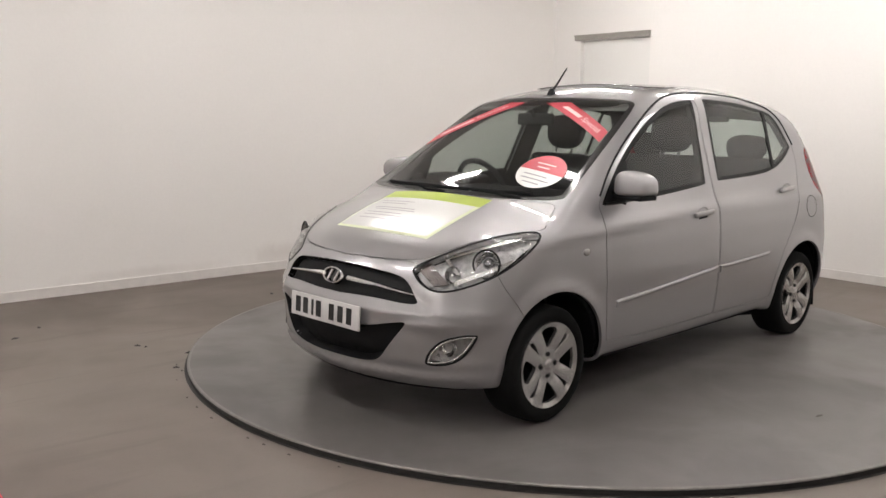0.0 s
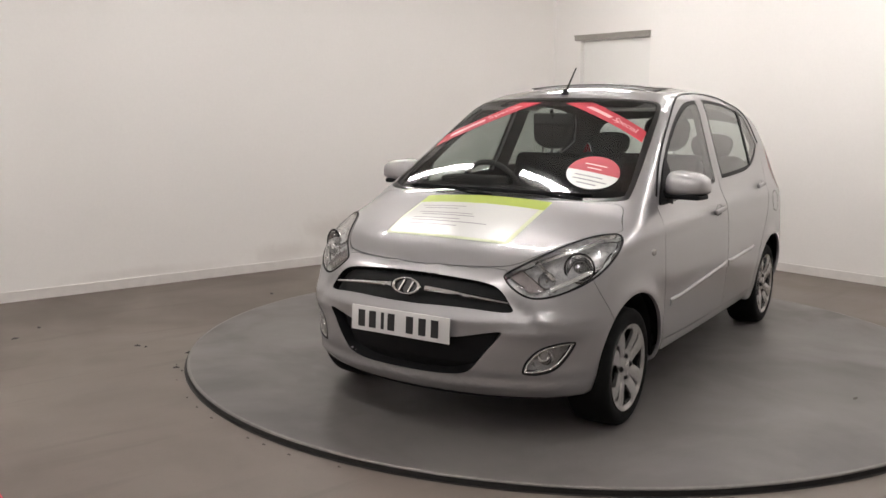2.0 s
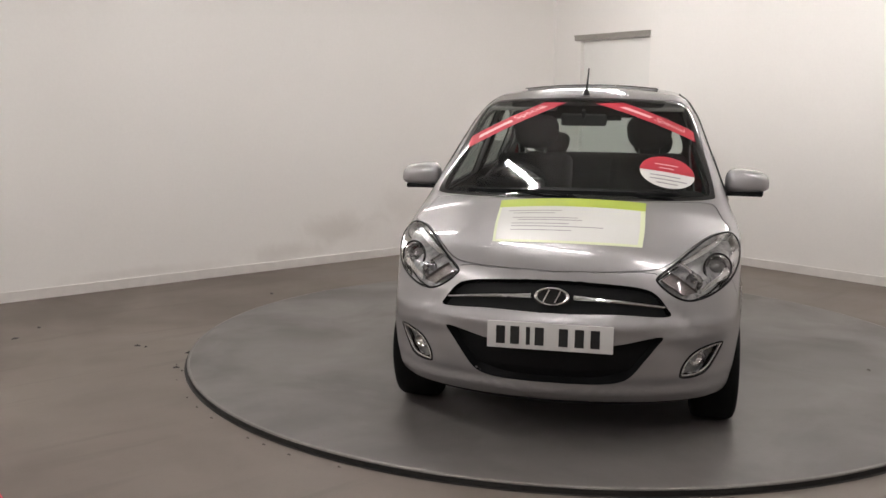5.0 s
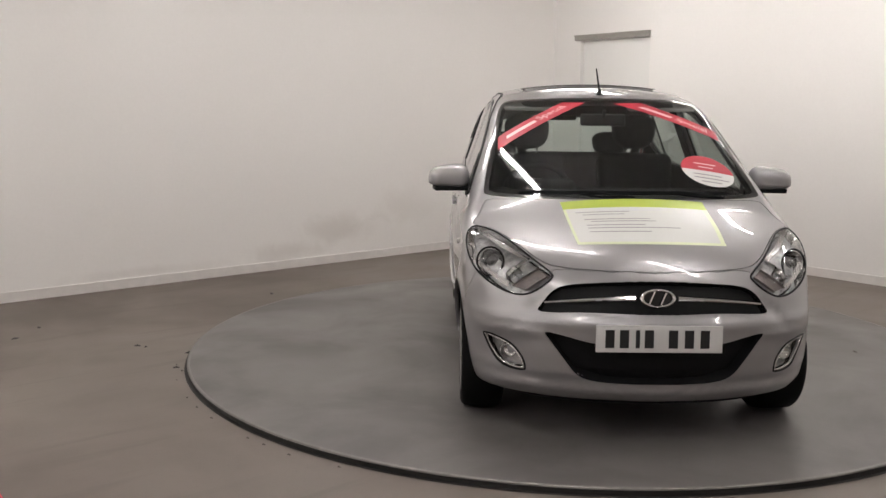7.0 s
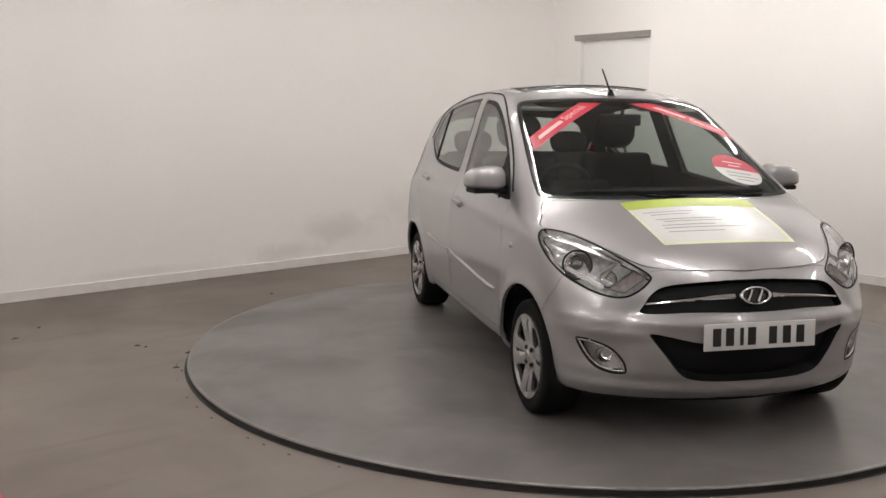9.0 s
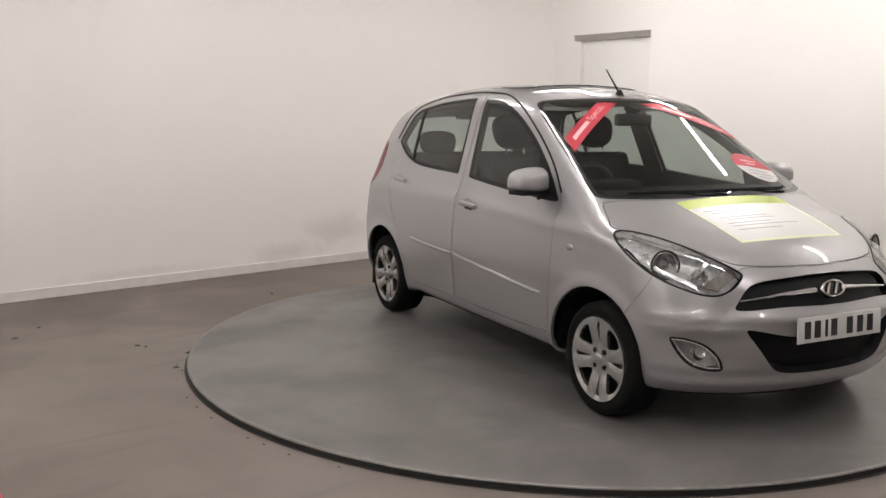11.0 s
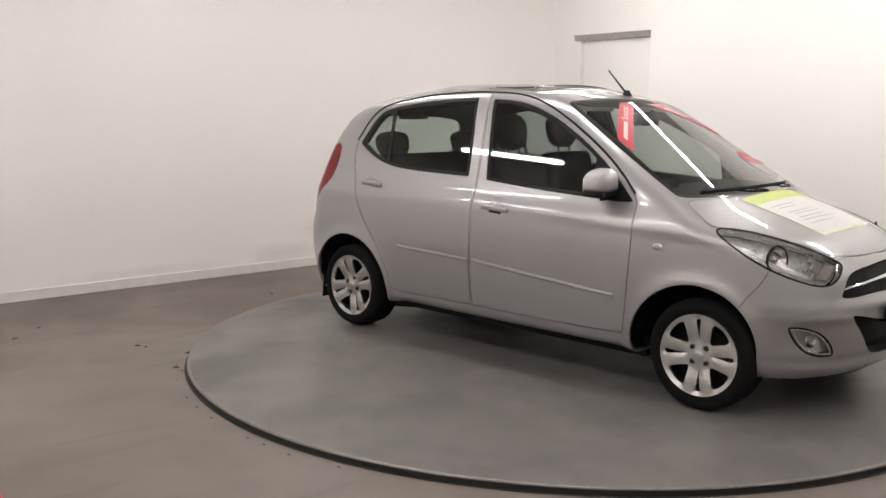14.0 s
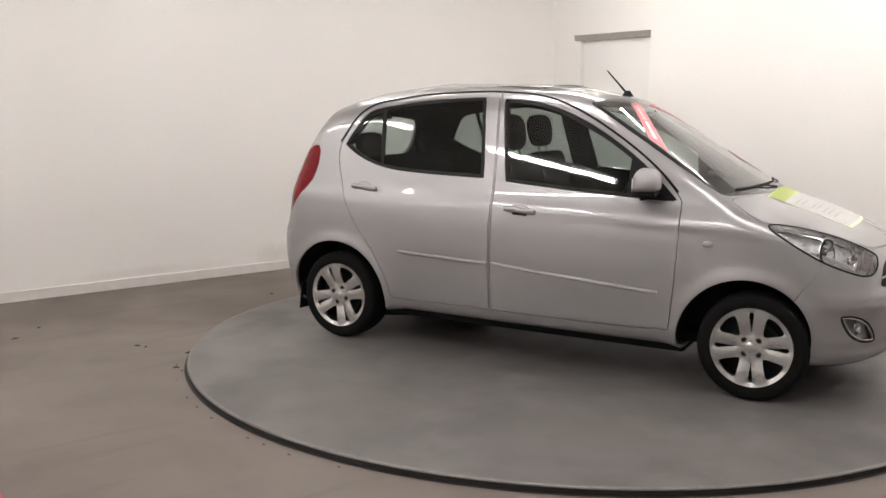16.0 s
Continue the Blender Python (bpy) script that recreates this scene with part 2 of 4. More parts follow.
def room():
    into_r, into_l = ALONG_L.copy(), ALONG_R.copy()
    far_l, far_r = CORNER + ALONG_L * LONG_L, CORNER + ALONG_R * LONG_R
    wall("wall_left", CORNER, ALONG_L, LONG_L, -into_l)
    wall("wall_right", CORNER, ALONG_R, LONG_R, -into_r, [(DOOR_A, DOOR_B, DOOR_TOP)])
    wall("wall_behind", far_l, ALONG_R, LONG_R + 0.3, into_r)
    wall("wall_far", far_r, ALONG_L, LONG_L + 0.3, into_l)
    corners = [CORNER - into_l * 0.3 - into_r * 0.3, far_l - into_l * 0.3 + into_r * 0.6, CORNER + ALONG_L * (LONG_L + 0.6) + ALONG_R * (LONG_R + 0.6), far_r + into_l * 0.6 - into_r * 0.3]
    for name, lo, hi, mat, label, cat in (("floor", FLOOR_Z - 0.1, FLOOR_Z, CONCRETE, "brown-grey painted concrete floor with small marks", "floor"),
                                          ("ceiling", CEIL_Z, CEIL_Z + 0.1, CEILING, "plain white painted ceiling", "ceiling")):
        bm = bmesh.new()
        lower = [bm.verts.new((p.x, p.y, lo)) for p in corners]
        upper = [bm.verts.new((p.x, p.y, hi)) for p in corners]
        bm.faces.new(lower)
        bm.faces.new(upper)
        for i in range(4):
            bm.faces.new((lower[i], lower[(i + 1) % 4], upper[(i + 1) % 4], upper[i]))
        tagged(part(name, bm, mat), label, cat, kind="structure")
    for start, along, inward, runs in ((CORNER, ALONG_L, into_l, [(0.02, LONG_L)]), (CORNER, ALONG_R, into_r, [(0.02, DOOR_A - 0.05), (DOOR_B + 0.05, LONG_R)])):
        for a, b in runs:
            sk = part("baseboard", strip(bmesh.new(), start, along, inward, a, b, FLOOR_Z, FLOOR_Z + 0.075, -0.01, 0.014), SKIRT)
            tagged(sk, "low off-white painted skirting board, scuffed", "skirting", kind="structure")
    # the door close to the corner, with a metal track above it
    door = tagged(part("door_1", strip(bmesh.new(), CORNER, ALONG_R, into_r, DOOR_A + 0.03, DOOR_B - 0.005, FLOOR_Z + 0.005, DOOR_TOP - 0.004, -0.09, -0.045), DOOR),
                  "closed flush white door set into the wall", "door", kind="structure")
    part("door_frame", strip(bmesh.new(), CORNER, ALONG_R, into_r, DOOR_A, DOOR_A + 0.028, FLOOR_Z, DOOR_TOP, -0.10, 0.012), WALL, door)
    part("head_track", strip(bmesh.new(), CORNER, ALONG_R, into_r, DOOR_A - 0.05, DOOR_B, DOOR_TOP + 0.004, DOOR_TOP + 0.05, -0.006, 0.03), TRACK, door, "grey aluminium track over the door")
    part("track_lip", strip(bmesh.new(), CORNER, ALONG_R, into_r, DOOR_A - 0.05, DOOR_B, DOOR_TOP + 0.0505, DOOR_TOP + 0.06, -0.006, 0.045), TRACK, door)


def battens():
    normal = Vector((0.673, 0.739, 0))
    along = Vector((0.739, -0.673, 0))
    turn = Matrix.Rotation(math.atan2(along.y, along.x), 4, "Z")
    first = None
    for off, count in ROWS:
        for k in range(count):
            s = -1.9 + 1.95 * k
            p = normal * off + along * s
            m = Matrix.Translation((p.x, p.y, CEIL_Z)) @ turn
            if first is None:
                first = tagged(new("ceiling_batten"), "white fluorescent batten, lit, fixed to the ceiling; the rearmost row is added", "ceiling light", "ceiling battens")
                part("housing", box((1.26, 0.13, 0.05), (0, 0, -0.025), 0.008), HOUSING, first)
                part("diffuser", box((1.2, 0.044, 0.028), (0, 0, -0.065), 0.010), TUBE, first, "glowing white diffuser")
                first.matrix_basis = m
            else:
                copy_thing(first, m)


# The last row is unseen, added behind the camera to lift the car's side.
ROWS = ((2.22, 4), (-0.48, 4), (-3.12, 4), (-6.6, 3))


OIL = ((0.231, 1.674, 0.035),)


def turntable():
    t = tagged(new("turntable"), "large round grey turntable with a black edge, set on the floor", "turntable")
    r = 2.19
    part("deck", lathe([(0.0, -0.004), (0.0, 0.0), (0.4, 0.0), (1.2, 0.0), (r - 0.016, 0.0), (r - 0.015, -0.006)], 180, "Z"), STEEL, t, "satin grey steel deck, cloudy with wear")
    part("deck_lip", lathe([(r - 0.0165, -0.004), (r - 0.0155, 0.0008), (r - 0.004, 0.0005), (r - 0.001, -0.002), (r, -0.006), (r - 0.01, -0.012)], 180, "Z"), LIP, t, "worn pale steel lip round the deck")
    # near-black band under the lip, running 14 mm out over the floor
    part("edge_band", lathe([(r - 0.012, -0.008), (r - 0.004, -0.010), (r - 0.004, -0.03), (r + 0.014, -0.0295)], 180, "Z"), EDGE, t, "near-black band below the deck lip")
    for x, y, w in OIL:
        bm = bmesh.new()
        rng = random.Random(4)
        vs = [bm.verts.new((x + w * rng.uniform(0.6, 1.1) * math.cos(k * 0.628), y + 0.3 * w * rng.uniform(0.5, 1.1) * math.sin(k * 0.628), 0.0015)) for k in range(10)]
        bm.faces.new(vs)
        part("oil_spot", bm, SMUDGE, t, "dark oil spot")
    return t


def floor_marks():
    rng = random.Random(2)
    for x, y, w in ((-3.31, -0.42, 0.035), (-3.33, -0.13, 0.03), (-2.50, -0.45, 0.03), (-2.44, -0.47, 0.02), (-3.12, 1.56, 0.05), (-2.22, 1.18, 0.035), (-2.14, -0.55, 0.04), (-2.08, -0.85, 0.035)):
        bm = bmesh.new()
        n = 9
        vs = [bm.verts.new((w * rng.uniform(0.4, 1) * math.cos(6.283 * k / n), 0.6 * w * rng.uniform(0.4, 1) * math.sin(6.283 * k / n), 0)) for k in range(n)]
        up = bm.verts.new((0, 0, 0.008))
        for k in range(n):
            bm.faces.new((vs[k], vs[(k + 1) % n], up))
        bm.faces.new(vs)
        ob = tagged(part("floor_debris", bm, EDGE), "small dark crumb of dirt on the floor", "debris", "floor crumbs")
        ob.location, ob.rotation_euler = (x, y, FLOOR_Z), (0, 0, rng.uniform(0, 3))
    for k in range(12):
        a, d, w = radians(188 + 5.5 * k + rng.uniform(-2, 2)), rng.uniform(2.215, 2.26), rng.uniform(0.008, 0.02)
        n = 7
        bm = bmesh.new()
        vs = [bm.verts.new((w * rng.uniform(0.5, 1) * math.cos(6.283 * i / n), 0.5 * w * rng.uniform(0.5, 1) * math.sin(6.283 * i / n), 0)) for i in range(n)]
        up = bm.verts.new((0, 0, 0.006))
        for i in range(n):
            bm.faces.new((vs[i], vs[(i + 1) % n], up))
        bm.faces.new(vs)
        ob = tagged(part("floor_debris", bm, SMUDGE), "tiny brown crumb of dirt beside the turntable edge", "debris", "floor crumbs")
        ob.location, ob.rotation_euler = (d * math.cos(a), d * math.sin(a), FLOOR_Z), (0, 0, a + math.pi / 2)
    tape = box((0.40, 0.10, 0.002), bevel=0.0005)
    ob = tagged(part("floor_tape", tape, RED_TAPE), "short strip of red tape stuck on the floor", "tape")
    ob.location, ob.rotation_euler = (-2.045, -2.545, FLOOR_Z + 0.001), (0, 0, radians(-45))


# ---- the car's skin ----
def table(pairs, sigma):
    """A smoothed curve through pairs, as dense samples."""
    xs, ys = np.array(pairs, float).T
    lo, hi = xs[0] - 0.6, xs[-1] + 0.6
    g = np.linspace(lo, hi, 1200)
    v = np.interp(g, xs, ys)
    left, right = (ys[1] - ys[0]) / (xs[1] - xs[0]), (ys[-1] - ys[-2]) / (xs[-1] - xs[-2])
    v = np.where(g < xs[0], ys[0] + (g - xs[0]) * left, np.where(g > xs[-1], ys[-1] + (g - xs[-1]) * right, v))
    step = g[1] - g[0]
    k = np.exp(-0.5 * (np.arange(-150, 151) * step / sigma) ** 2)
    k /= k.sum()
    pad = np.concatenate([v[0] + (np.arange(-150, 0)) * (v[1] - v[0]), v, v[-1] + np.arange(1, 151) * (v[-1] - v[-2])])
    return g, np.convolve(pad, k, "valid")


TOP = table([(-1.80, 0.55), (-1.70, 0.9), (-1.63, 1.10), (-1.52, 1.335), (-1.4, 1.437), (-1.2, 1.492), (-0.8, 1.538), (-0.35, 1.532), (0.1, 1.503), (0.33, 1.452),
             (1.12, 0.975), (1.2, 0.95), (1.4, 0.885), (1.6, 0.805), (1.7, 0.755), (1.78, 0.70)], 0.035)
WIDE = table([(0.1, 0.72), (0.2, 0.745), (0.3, 0.775), (0.45, 0.79), (0.6, 0.795), (0.75, 0.79), (0.86, 0.777), (0.915, 0.7465), (0.97, 0.7265), (1.15, 0.664), (1.3, 0.612), (1.42, 0.571), (1.5, 0.543)], 0.02)
PLAN = table([(-1.75, 0.925), (-1.55, 0.98), (-1.3, 0.992), (-0.9, 0.99), (-0.3, 1.0), (0.5, 1.0), (0.9, 0.99), (1.2, 0.972), (1.45, 0.94), (1.65, 0.89), (1.85, 0.82)], 0.08)
NOSE = table([(0.1, 1.70), (0.2, 1.77), (0.3, 1.825), (0.4, 1.838), (0.5, 1.832), (0.58, 1.81), (0.64, 1.788), (0.72, 1.755), (0.8, 1.71), (1.0, 1.56)], 0.02)
TAIL = table([(0.1, -1.60), (0.25, -1.69), (0.45, -1.757), (0.62, -1.755), (0.72, -1.72), (0.9, -1.70), (1.1, -1.63), (1.3, -1.54), (1.45, -1.48)], 0.03)
HUB_X, REAR_X, HUB_Z = 1.19, 1.215, 0.262
ARCHES = ((1.157, 0.325), (-1.213, 0.333))


def smax(a, b, k):
    h = np.maximum(k - np.abs(a - b), 0) / k
    return np.maximum(a, b) + h * h * k * 0.25


def hull(p):
    """Signed distance, roughly, to the outer skin of the car's body."""
    x, y, z = p[..., 0], np.abs(p[..., 1]), p[..., 2]
    flare = 0
    for hx, arch in ARCHES:
        r = np.hypot(x - hx, z - HUB_Z)
        flare = flare + 0.012 * np.exp(-((r - arch) / 0.045) ** 2)
    crease = np.interp(x, [-1.2, 0.2, 0.8], [0.001, 0.003, 0.006]) * np.exp(-((z - 0.87 + 0.05 * x) / 0.03) ** 2)
    side = y - np.interp(z, *WIDE) * np.interp(x, *PLAN) - flare - crease
    top = z - np.interp(x, *TOP) + (0.175 + np.interp(x, [-0.9, -0.35], [0.10, 0.0])) * y * y
    outer = np.clip((y - 0.36) / 0.12, 0, 1)
    ledge = 0.012 * np.exp(-((z - 0.525) / 0.03) ** 2) - 0.026 * np.exp(-np.abs((y - 0.61) / 0.115) ** 3 - np.abs((z - 0.385) / 0.068) ** 3)
    ledge = ledge + outer * 0.010 * np.exp(-((z - 0.478) / 0.022) ** 2) + 0.013 * np.exp(-((z - 0.245) / 0.022) ** 2) - 0.006 * np.exp(-((z - 0.288) / 0.02) ** 2)
    ledge = ledge - 0.010 * np.exp(-((y - 0.50 + (z - 0.56) * 0.9) / 0.035) ** 2 - ((z - 0.56) / 0.07) ** 2)
    front = x - np.interp(z, *NOSE) + 0.38 * y * y + 0.31 * y ** 4 - ledge
    rear = np.interp(z, *TAIL) + 0.10 * y * y + 0.17 * y ** 4 - x
    f = smax(side, top * 0.9, np.interp(x, [0.7, 1.1], [0.09, 0.055]))
    f = smax(f, front, 0.10)
    f = smax(f, rear, 0.10)
    return smax(f, np.interp(np.abs(x), [0.75, 0.95], [0.218, 0.19]) - z, 0.04)


SPINE_A, SPINE_B, SPINE_Z, FAN = -0.9, 1.0, 0.62, 0.8
U_MIN, U_MAX = SPINE_A - FAN * radians(88.5), SPINE_B + FAN * radians(88.5)
V_MAX = FAN * math.pi / 2


def to_skin(p):
    """Flat coordinates (u, v) on the skin of points in space, with y taken as positive."""
    p = np.atleast_2d(np.array(p, float))
    x, y, z = p[:, 0], np.abs(p[:, 1]), p[:, 2] - SPINE_Z
    r = np.hypot(y, z)
    over = np.maximum(x - SPINE_B, 0) + np.minimum(x - SPINE_A, 0)
    u = np.where(over == 0, x, np.where(over > 0, SPINE_B, SPINE_A) + FAN * np.arctan2(over, r))
    return np.c_[u, FAN * np.arctan2(z, y)]


def on_skin(uv):
    """Points in space of flat coordinates on the skin, and the normals there."""
    u, v = uv[:, 0], uv[:, 1] / FAN
    phi = (np.maximum(u - SPINE_B, 0) + np.minimum(u - SPINE_A, 0)) / FAN
    o = np.c_[np.clip(u, SPINE_A, SPINE_B), 0 * u, 0 * u + SPINE_Z]
    d = np.c_[np.sin(phi), np.cos(phi) * np.cos(v), np.cos(phi) * np.sin(v)]
    lo, hi = np.zeros(len(u)), np.full(len(u), 2.2)
    for _ in range(36):
        mid = (lo + hi) / 2
        out = hull(o + d * mid[:, None]) > 0
        hi, lo = np.where(out, mid, hi), np.where(out, lo, mid)
    p = o + d * lo[:, None]
    return p, skin_normal(p)


def skin_normal(p):
    e = 0.002
    g = np.stack([hull(p + np.eye(3)[i] * e) - hull(p - np.eye(3)[i] * e) for i in range(3)], 1)
    return g / np.linalg.norm(g, axis=1)[:, None]


def rounded(pts, times=2, closed=True):
    """Corner cutting, to turn a rough outline into a smooth one."""
    p = np.array(pts, float)
    for _ in range(times):
        q = np.roll(p, -1, 0) if closed else p[1:]
        a = p if closed else p[:-1]
        mixed = np.stack([a * 0.75 + q * 0.25, a * 0.25 + q * 0.75], 1).reshape(-1, p.shape[1])
        p = mixed if closed else np.concatenate([p[:1], mixed, p[-1:]])
    return p


def dense(p, step, closed=True):
    out = []
    n = len(p)
    for i in range(n if closed else n - 1):
        a, b = p[i], p[(i + 1) % n]
        k = max(1, int(np.linalg.norm(b - a) / step))
        out += [a + (b - a) * j / k for j in range(k)]
    if not closed:
        out.append(p[-1])
    return np.array(out)


def shrunk(p, d):
    """The outline p drawn in by d."""
    q, r = np.roll(p, 1, 0), np.roll(p, -1, 0)
    t = (r - q) / np.maximum(np.linalg.norm(r - q, axis=1)[:, None], 1e-9)
    n = np.c_[-t[:, 1], t[:, 0]]
    area = np.sum(p[:, 0] * r[:, 1] - r[:, 0] * p[:, 1])
    return p + n * d * (1 if area > 0 else -1)


def inside(poly, pts):
    x, y = pts[:, 0], pts[:, 1]
    hit = np.zeros(len(pts), bool)
    for a, b in zip(poly, np.roll(poly, -1, 0)):
        if a[1] == b[1]:
            continue
        cross = ((a[1] > y) != (b[1] > y)) & (x < (b[0] - a[0]) * (y - a[1]) / (b[1] - a[1]) + a[0])
        hit ^= cross
    return hit


def outlines():
    """The outlines of the panels, on the skin of one half, the topmost first."""
    loop = lambda pts, times=2: to_skin(rounded(pts, times))
    half = lambda pts, times=2: to_skin(rounded(pts, times, False))
    out = []
    fwin = loop([(-0.225, 0.55, 1.428), (-0.22, 0.55, 1.43), (-0.07, 0.55, 1.421), (0.085, 0.57, 1.389), (0.253, 0.6, 1.327), (0.417, 0.63, 1.24), (0.561, 0.66, 1.145), (0.687, 0.69, 1.044),
                 (0.79, 0.736, 0.952), (0.795, 0.736, 0.943), (0.70, 0.74, 0.939), (0.2, 0.73, 0.967), (-0.13, 0.718, 0.993), (-0.14, 0.718, 0.998)])
    rwin = loop([(-0.34, 0.545, 1.436), (-0.35, 0.545, 1.436), (-0.565, 0.545, 1.428), (-0.816, 0.553, 1.407), (-1.03, 0.563, 1.376), (-1.115, 0.577, 1.344), (-1.225, 0.639, 1.16), (-1.222, 0.645, 1.15),
                 (-1.108, 0.667, 1.086), (-0.956, 0.69, 1.038), (-0.761, 0.702, 1.017), (-0.28, 0.712, 1.004), (-0.27, 0.712, 1.008)])
    screen = half([(0.345, 0, 1.44), (0.33, 0.27, 1.43), (0.27, 0.46, 1.408), (0.262, 0.51, 1.40), (0.29, 0.535, 1.385), (0.6, 0.592, 1.20), (0.96, 0.652, 0.99), (1.01, 0.645, 0.962), (1.09, 0.42, 0.962), (1.14, 0.2, 0.965), (1.155, 0, 0.966)])
    back = half([(-1.50, 0, 1.375), (-1.485, 0.3, 1.365), (-1.45, 0.49, 1.325), (-1.48, 0.55, 1.2), (-1.54, 0.57, 1.06), (-1.60, 0.4, 1.01), (-1.65, 0, 1.0)])
    out.append(("front_window_glass", shrunk(dense(fwin, 0.03), 0.019)))
    out.append(("front_window", fwin))
    out.append(("rear_window_glass", shrunk(dense(rwin, 0.03), 0.019)))
    out.append(("rear_window", rwin))
    def pull(p, c, d):
        q = p + (c - p) / np.linalg.norm(c - p, axis=1)[:, None] * d
        q[[0, -1], 1] = V_MAX
        return q
    out.append(("windscreen_glass", pull(screen, np.array([[0.75, V_MAX * 0.7]]), 0.029)))
    out.append(("windscreen", screen))
    out.append(("back_glass", back))
    out.append(("headlight", loop([(1.200, 0.722, 0.846), (1.29, 0.65, 0.85), (1.46, 0.552, 0.808), (1.606, 0.462, 0.747), (1.672, 0.404, 0.708), (1.682, 0.41, 0.69), (1.685, 0.452, 0.652), (1.664, 0.506, 0.620), (1.622, 0.562, 0.620), (1.556, 0.626, 0.645), (1.462, 0.695, 0.688), (1.345, 0.735, 0.758)])))
    out.append(("fog_light", loop([(1.565, 0.683, 0.437), (1.575, 0.675, 0.441), (1.615, 0.643, 0.44), (1.672, 0.576, 0.412), (1.70, 0.527, 0.36), (1.703, 0.512, 0.32), (1.697, 0.518, 0.31), (1.666, 0.566, 0.308), (1.622, 0.627, 0.328), (1.59, 0.66, 0.375)])))
    close = [(U_MAX, -V_MAX), (U_MAX, V_MAX)]
    out.append(("grille", np.concatenate([half([(1.747, 0, 0.692), (1.734, 0.22, 0.685), (1.712, 0.36, 0.672), (1.71, 0.415, 0.645), (1.712, 0.455, 0.59), (1.712, 0.475, 0.565), (1.725, 0.43, 0.562), (1.775, 0.28, 0.574), (1.79, 0.15, 0.574), (1.804, 0, 0.572)]), close])))
    out.append(("air_intake", half([(1.835, 0, 0.447), (1.825, 0.15, 0.446), (1.81, 0.25, 0.45), (1.77, 0.37, 0.478), (1.75, 0.435, 0.490), (1.752, 0.438, 0.475), (1.776, 0.372, 0.394), (1.785, 0.31, 0.31), (1.793, 0.25, 0.287), (1.81, 0.12, 0.283), (1.815, 0, 0.283)])))
    out.append(("tail_light", loop([(-1.405, 0.64, 1.145), (-1.46, 0.62, 1.13), (-1.515, 0.6, 1.05), (-1.575, 0.63, 0.93), (-1.60, 0.66, 0.75), (-1.565, 0.68, 0.72), (-1.50, 0.711, 0.789), (-1.425, 0.716, 0.92), (-1.39, 0.676, 1.02)], 1)))
    out.append(("hood", half([(1.165, 0, 0.962), (1.145, 0.2, 0.962), (1.10, 0.42, 0.958), (1.03, 0.63, 0.955), (1.06, 0.66, 0.93), (1.14, 0.685, 0.884), (1.20, 0.715, 0.85), (1.30, 0.647, 0.853), (1.47, 0.549, 0.812), (1.616, 0.456, 0.752), (1.655, 0.40, 0.735), (1.70, 0.215, 0.726), (1.718, 0, 0.723)])))
    out.append(("front_door", loop([(-0.255, 0.51, 1.464), (-0.245, 0.51, 1.466), (-0.072, 0.505, 1.459), (0.141, 0.553, 1.404), (0.346, 0.602, 1.309), (0.538, 0.64, 1.193), (0.696, 0.68, 1.076), (0.818, 0.731, 0.955), (0.826, 0.75, 0.92),
                                    (0.822, 0.787, 0.633), (0.795, 0.77, 0.31), (0.78, 0.77, 0.296), (0.323, 0.77, 0.29), (-0.175, 0.77, 0.29), (-0.183, 0.77, 0.298), (-0.187, 0.79, 0.6), (-0.19, 0.74, 0.95)])))
    arc = [(-REAR_X + 0.375 * math.cos(a), 0.78, HUB_Z + 0.375 * math.sin(a)) for a in (0.62, 0.45, 0.25, 0.08)]
    out.append(("rear_door", loop([(-0.262, 0.51, 1.464), (-0.27, 0.51, 1.465), (-0.584, 0.51, 1.458), (-0.87, 0.526, 1.433), (-1.065, 0.539, 1.402), (-1.16, 0.58, 1.334), (-1.255, 0.635, 1.165), (-1.258, 0.668, 1.065), (-1.19, 0.741, 0.908),
                                   (-1.095, 0.774, 0.72), (-0.975, 0.791, 0.58)] + arc + [(-0.81, 0.763, 0.288), (-0.739, 0.763, 0.287), (-0.20, 0.771, 0.29), (-0.193, 0.771, 0.298), (-0.197, 0.79, 0.6), (-0.20, 0.74, 0.95)])))
    out.append(("front_bumper", np.concatenate([half([(1.722, 0, 0.719), (1.704, 0.215, 0.722), (1.66, 0.40, 0.73), (1.665, 0.42, 0.70), (1.60, 0.58, 0.69), (1.478, 0.685, 0.712), (1.44, 0.72, 0.62), (1.39, 0.76, 0.545), (1.30, 0.76, 0.4), (1.36, 0.7, 0.19), (1.45, 0, 0.19)], 1), close])))
    return out


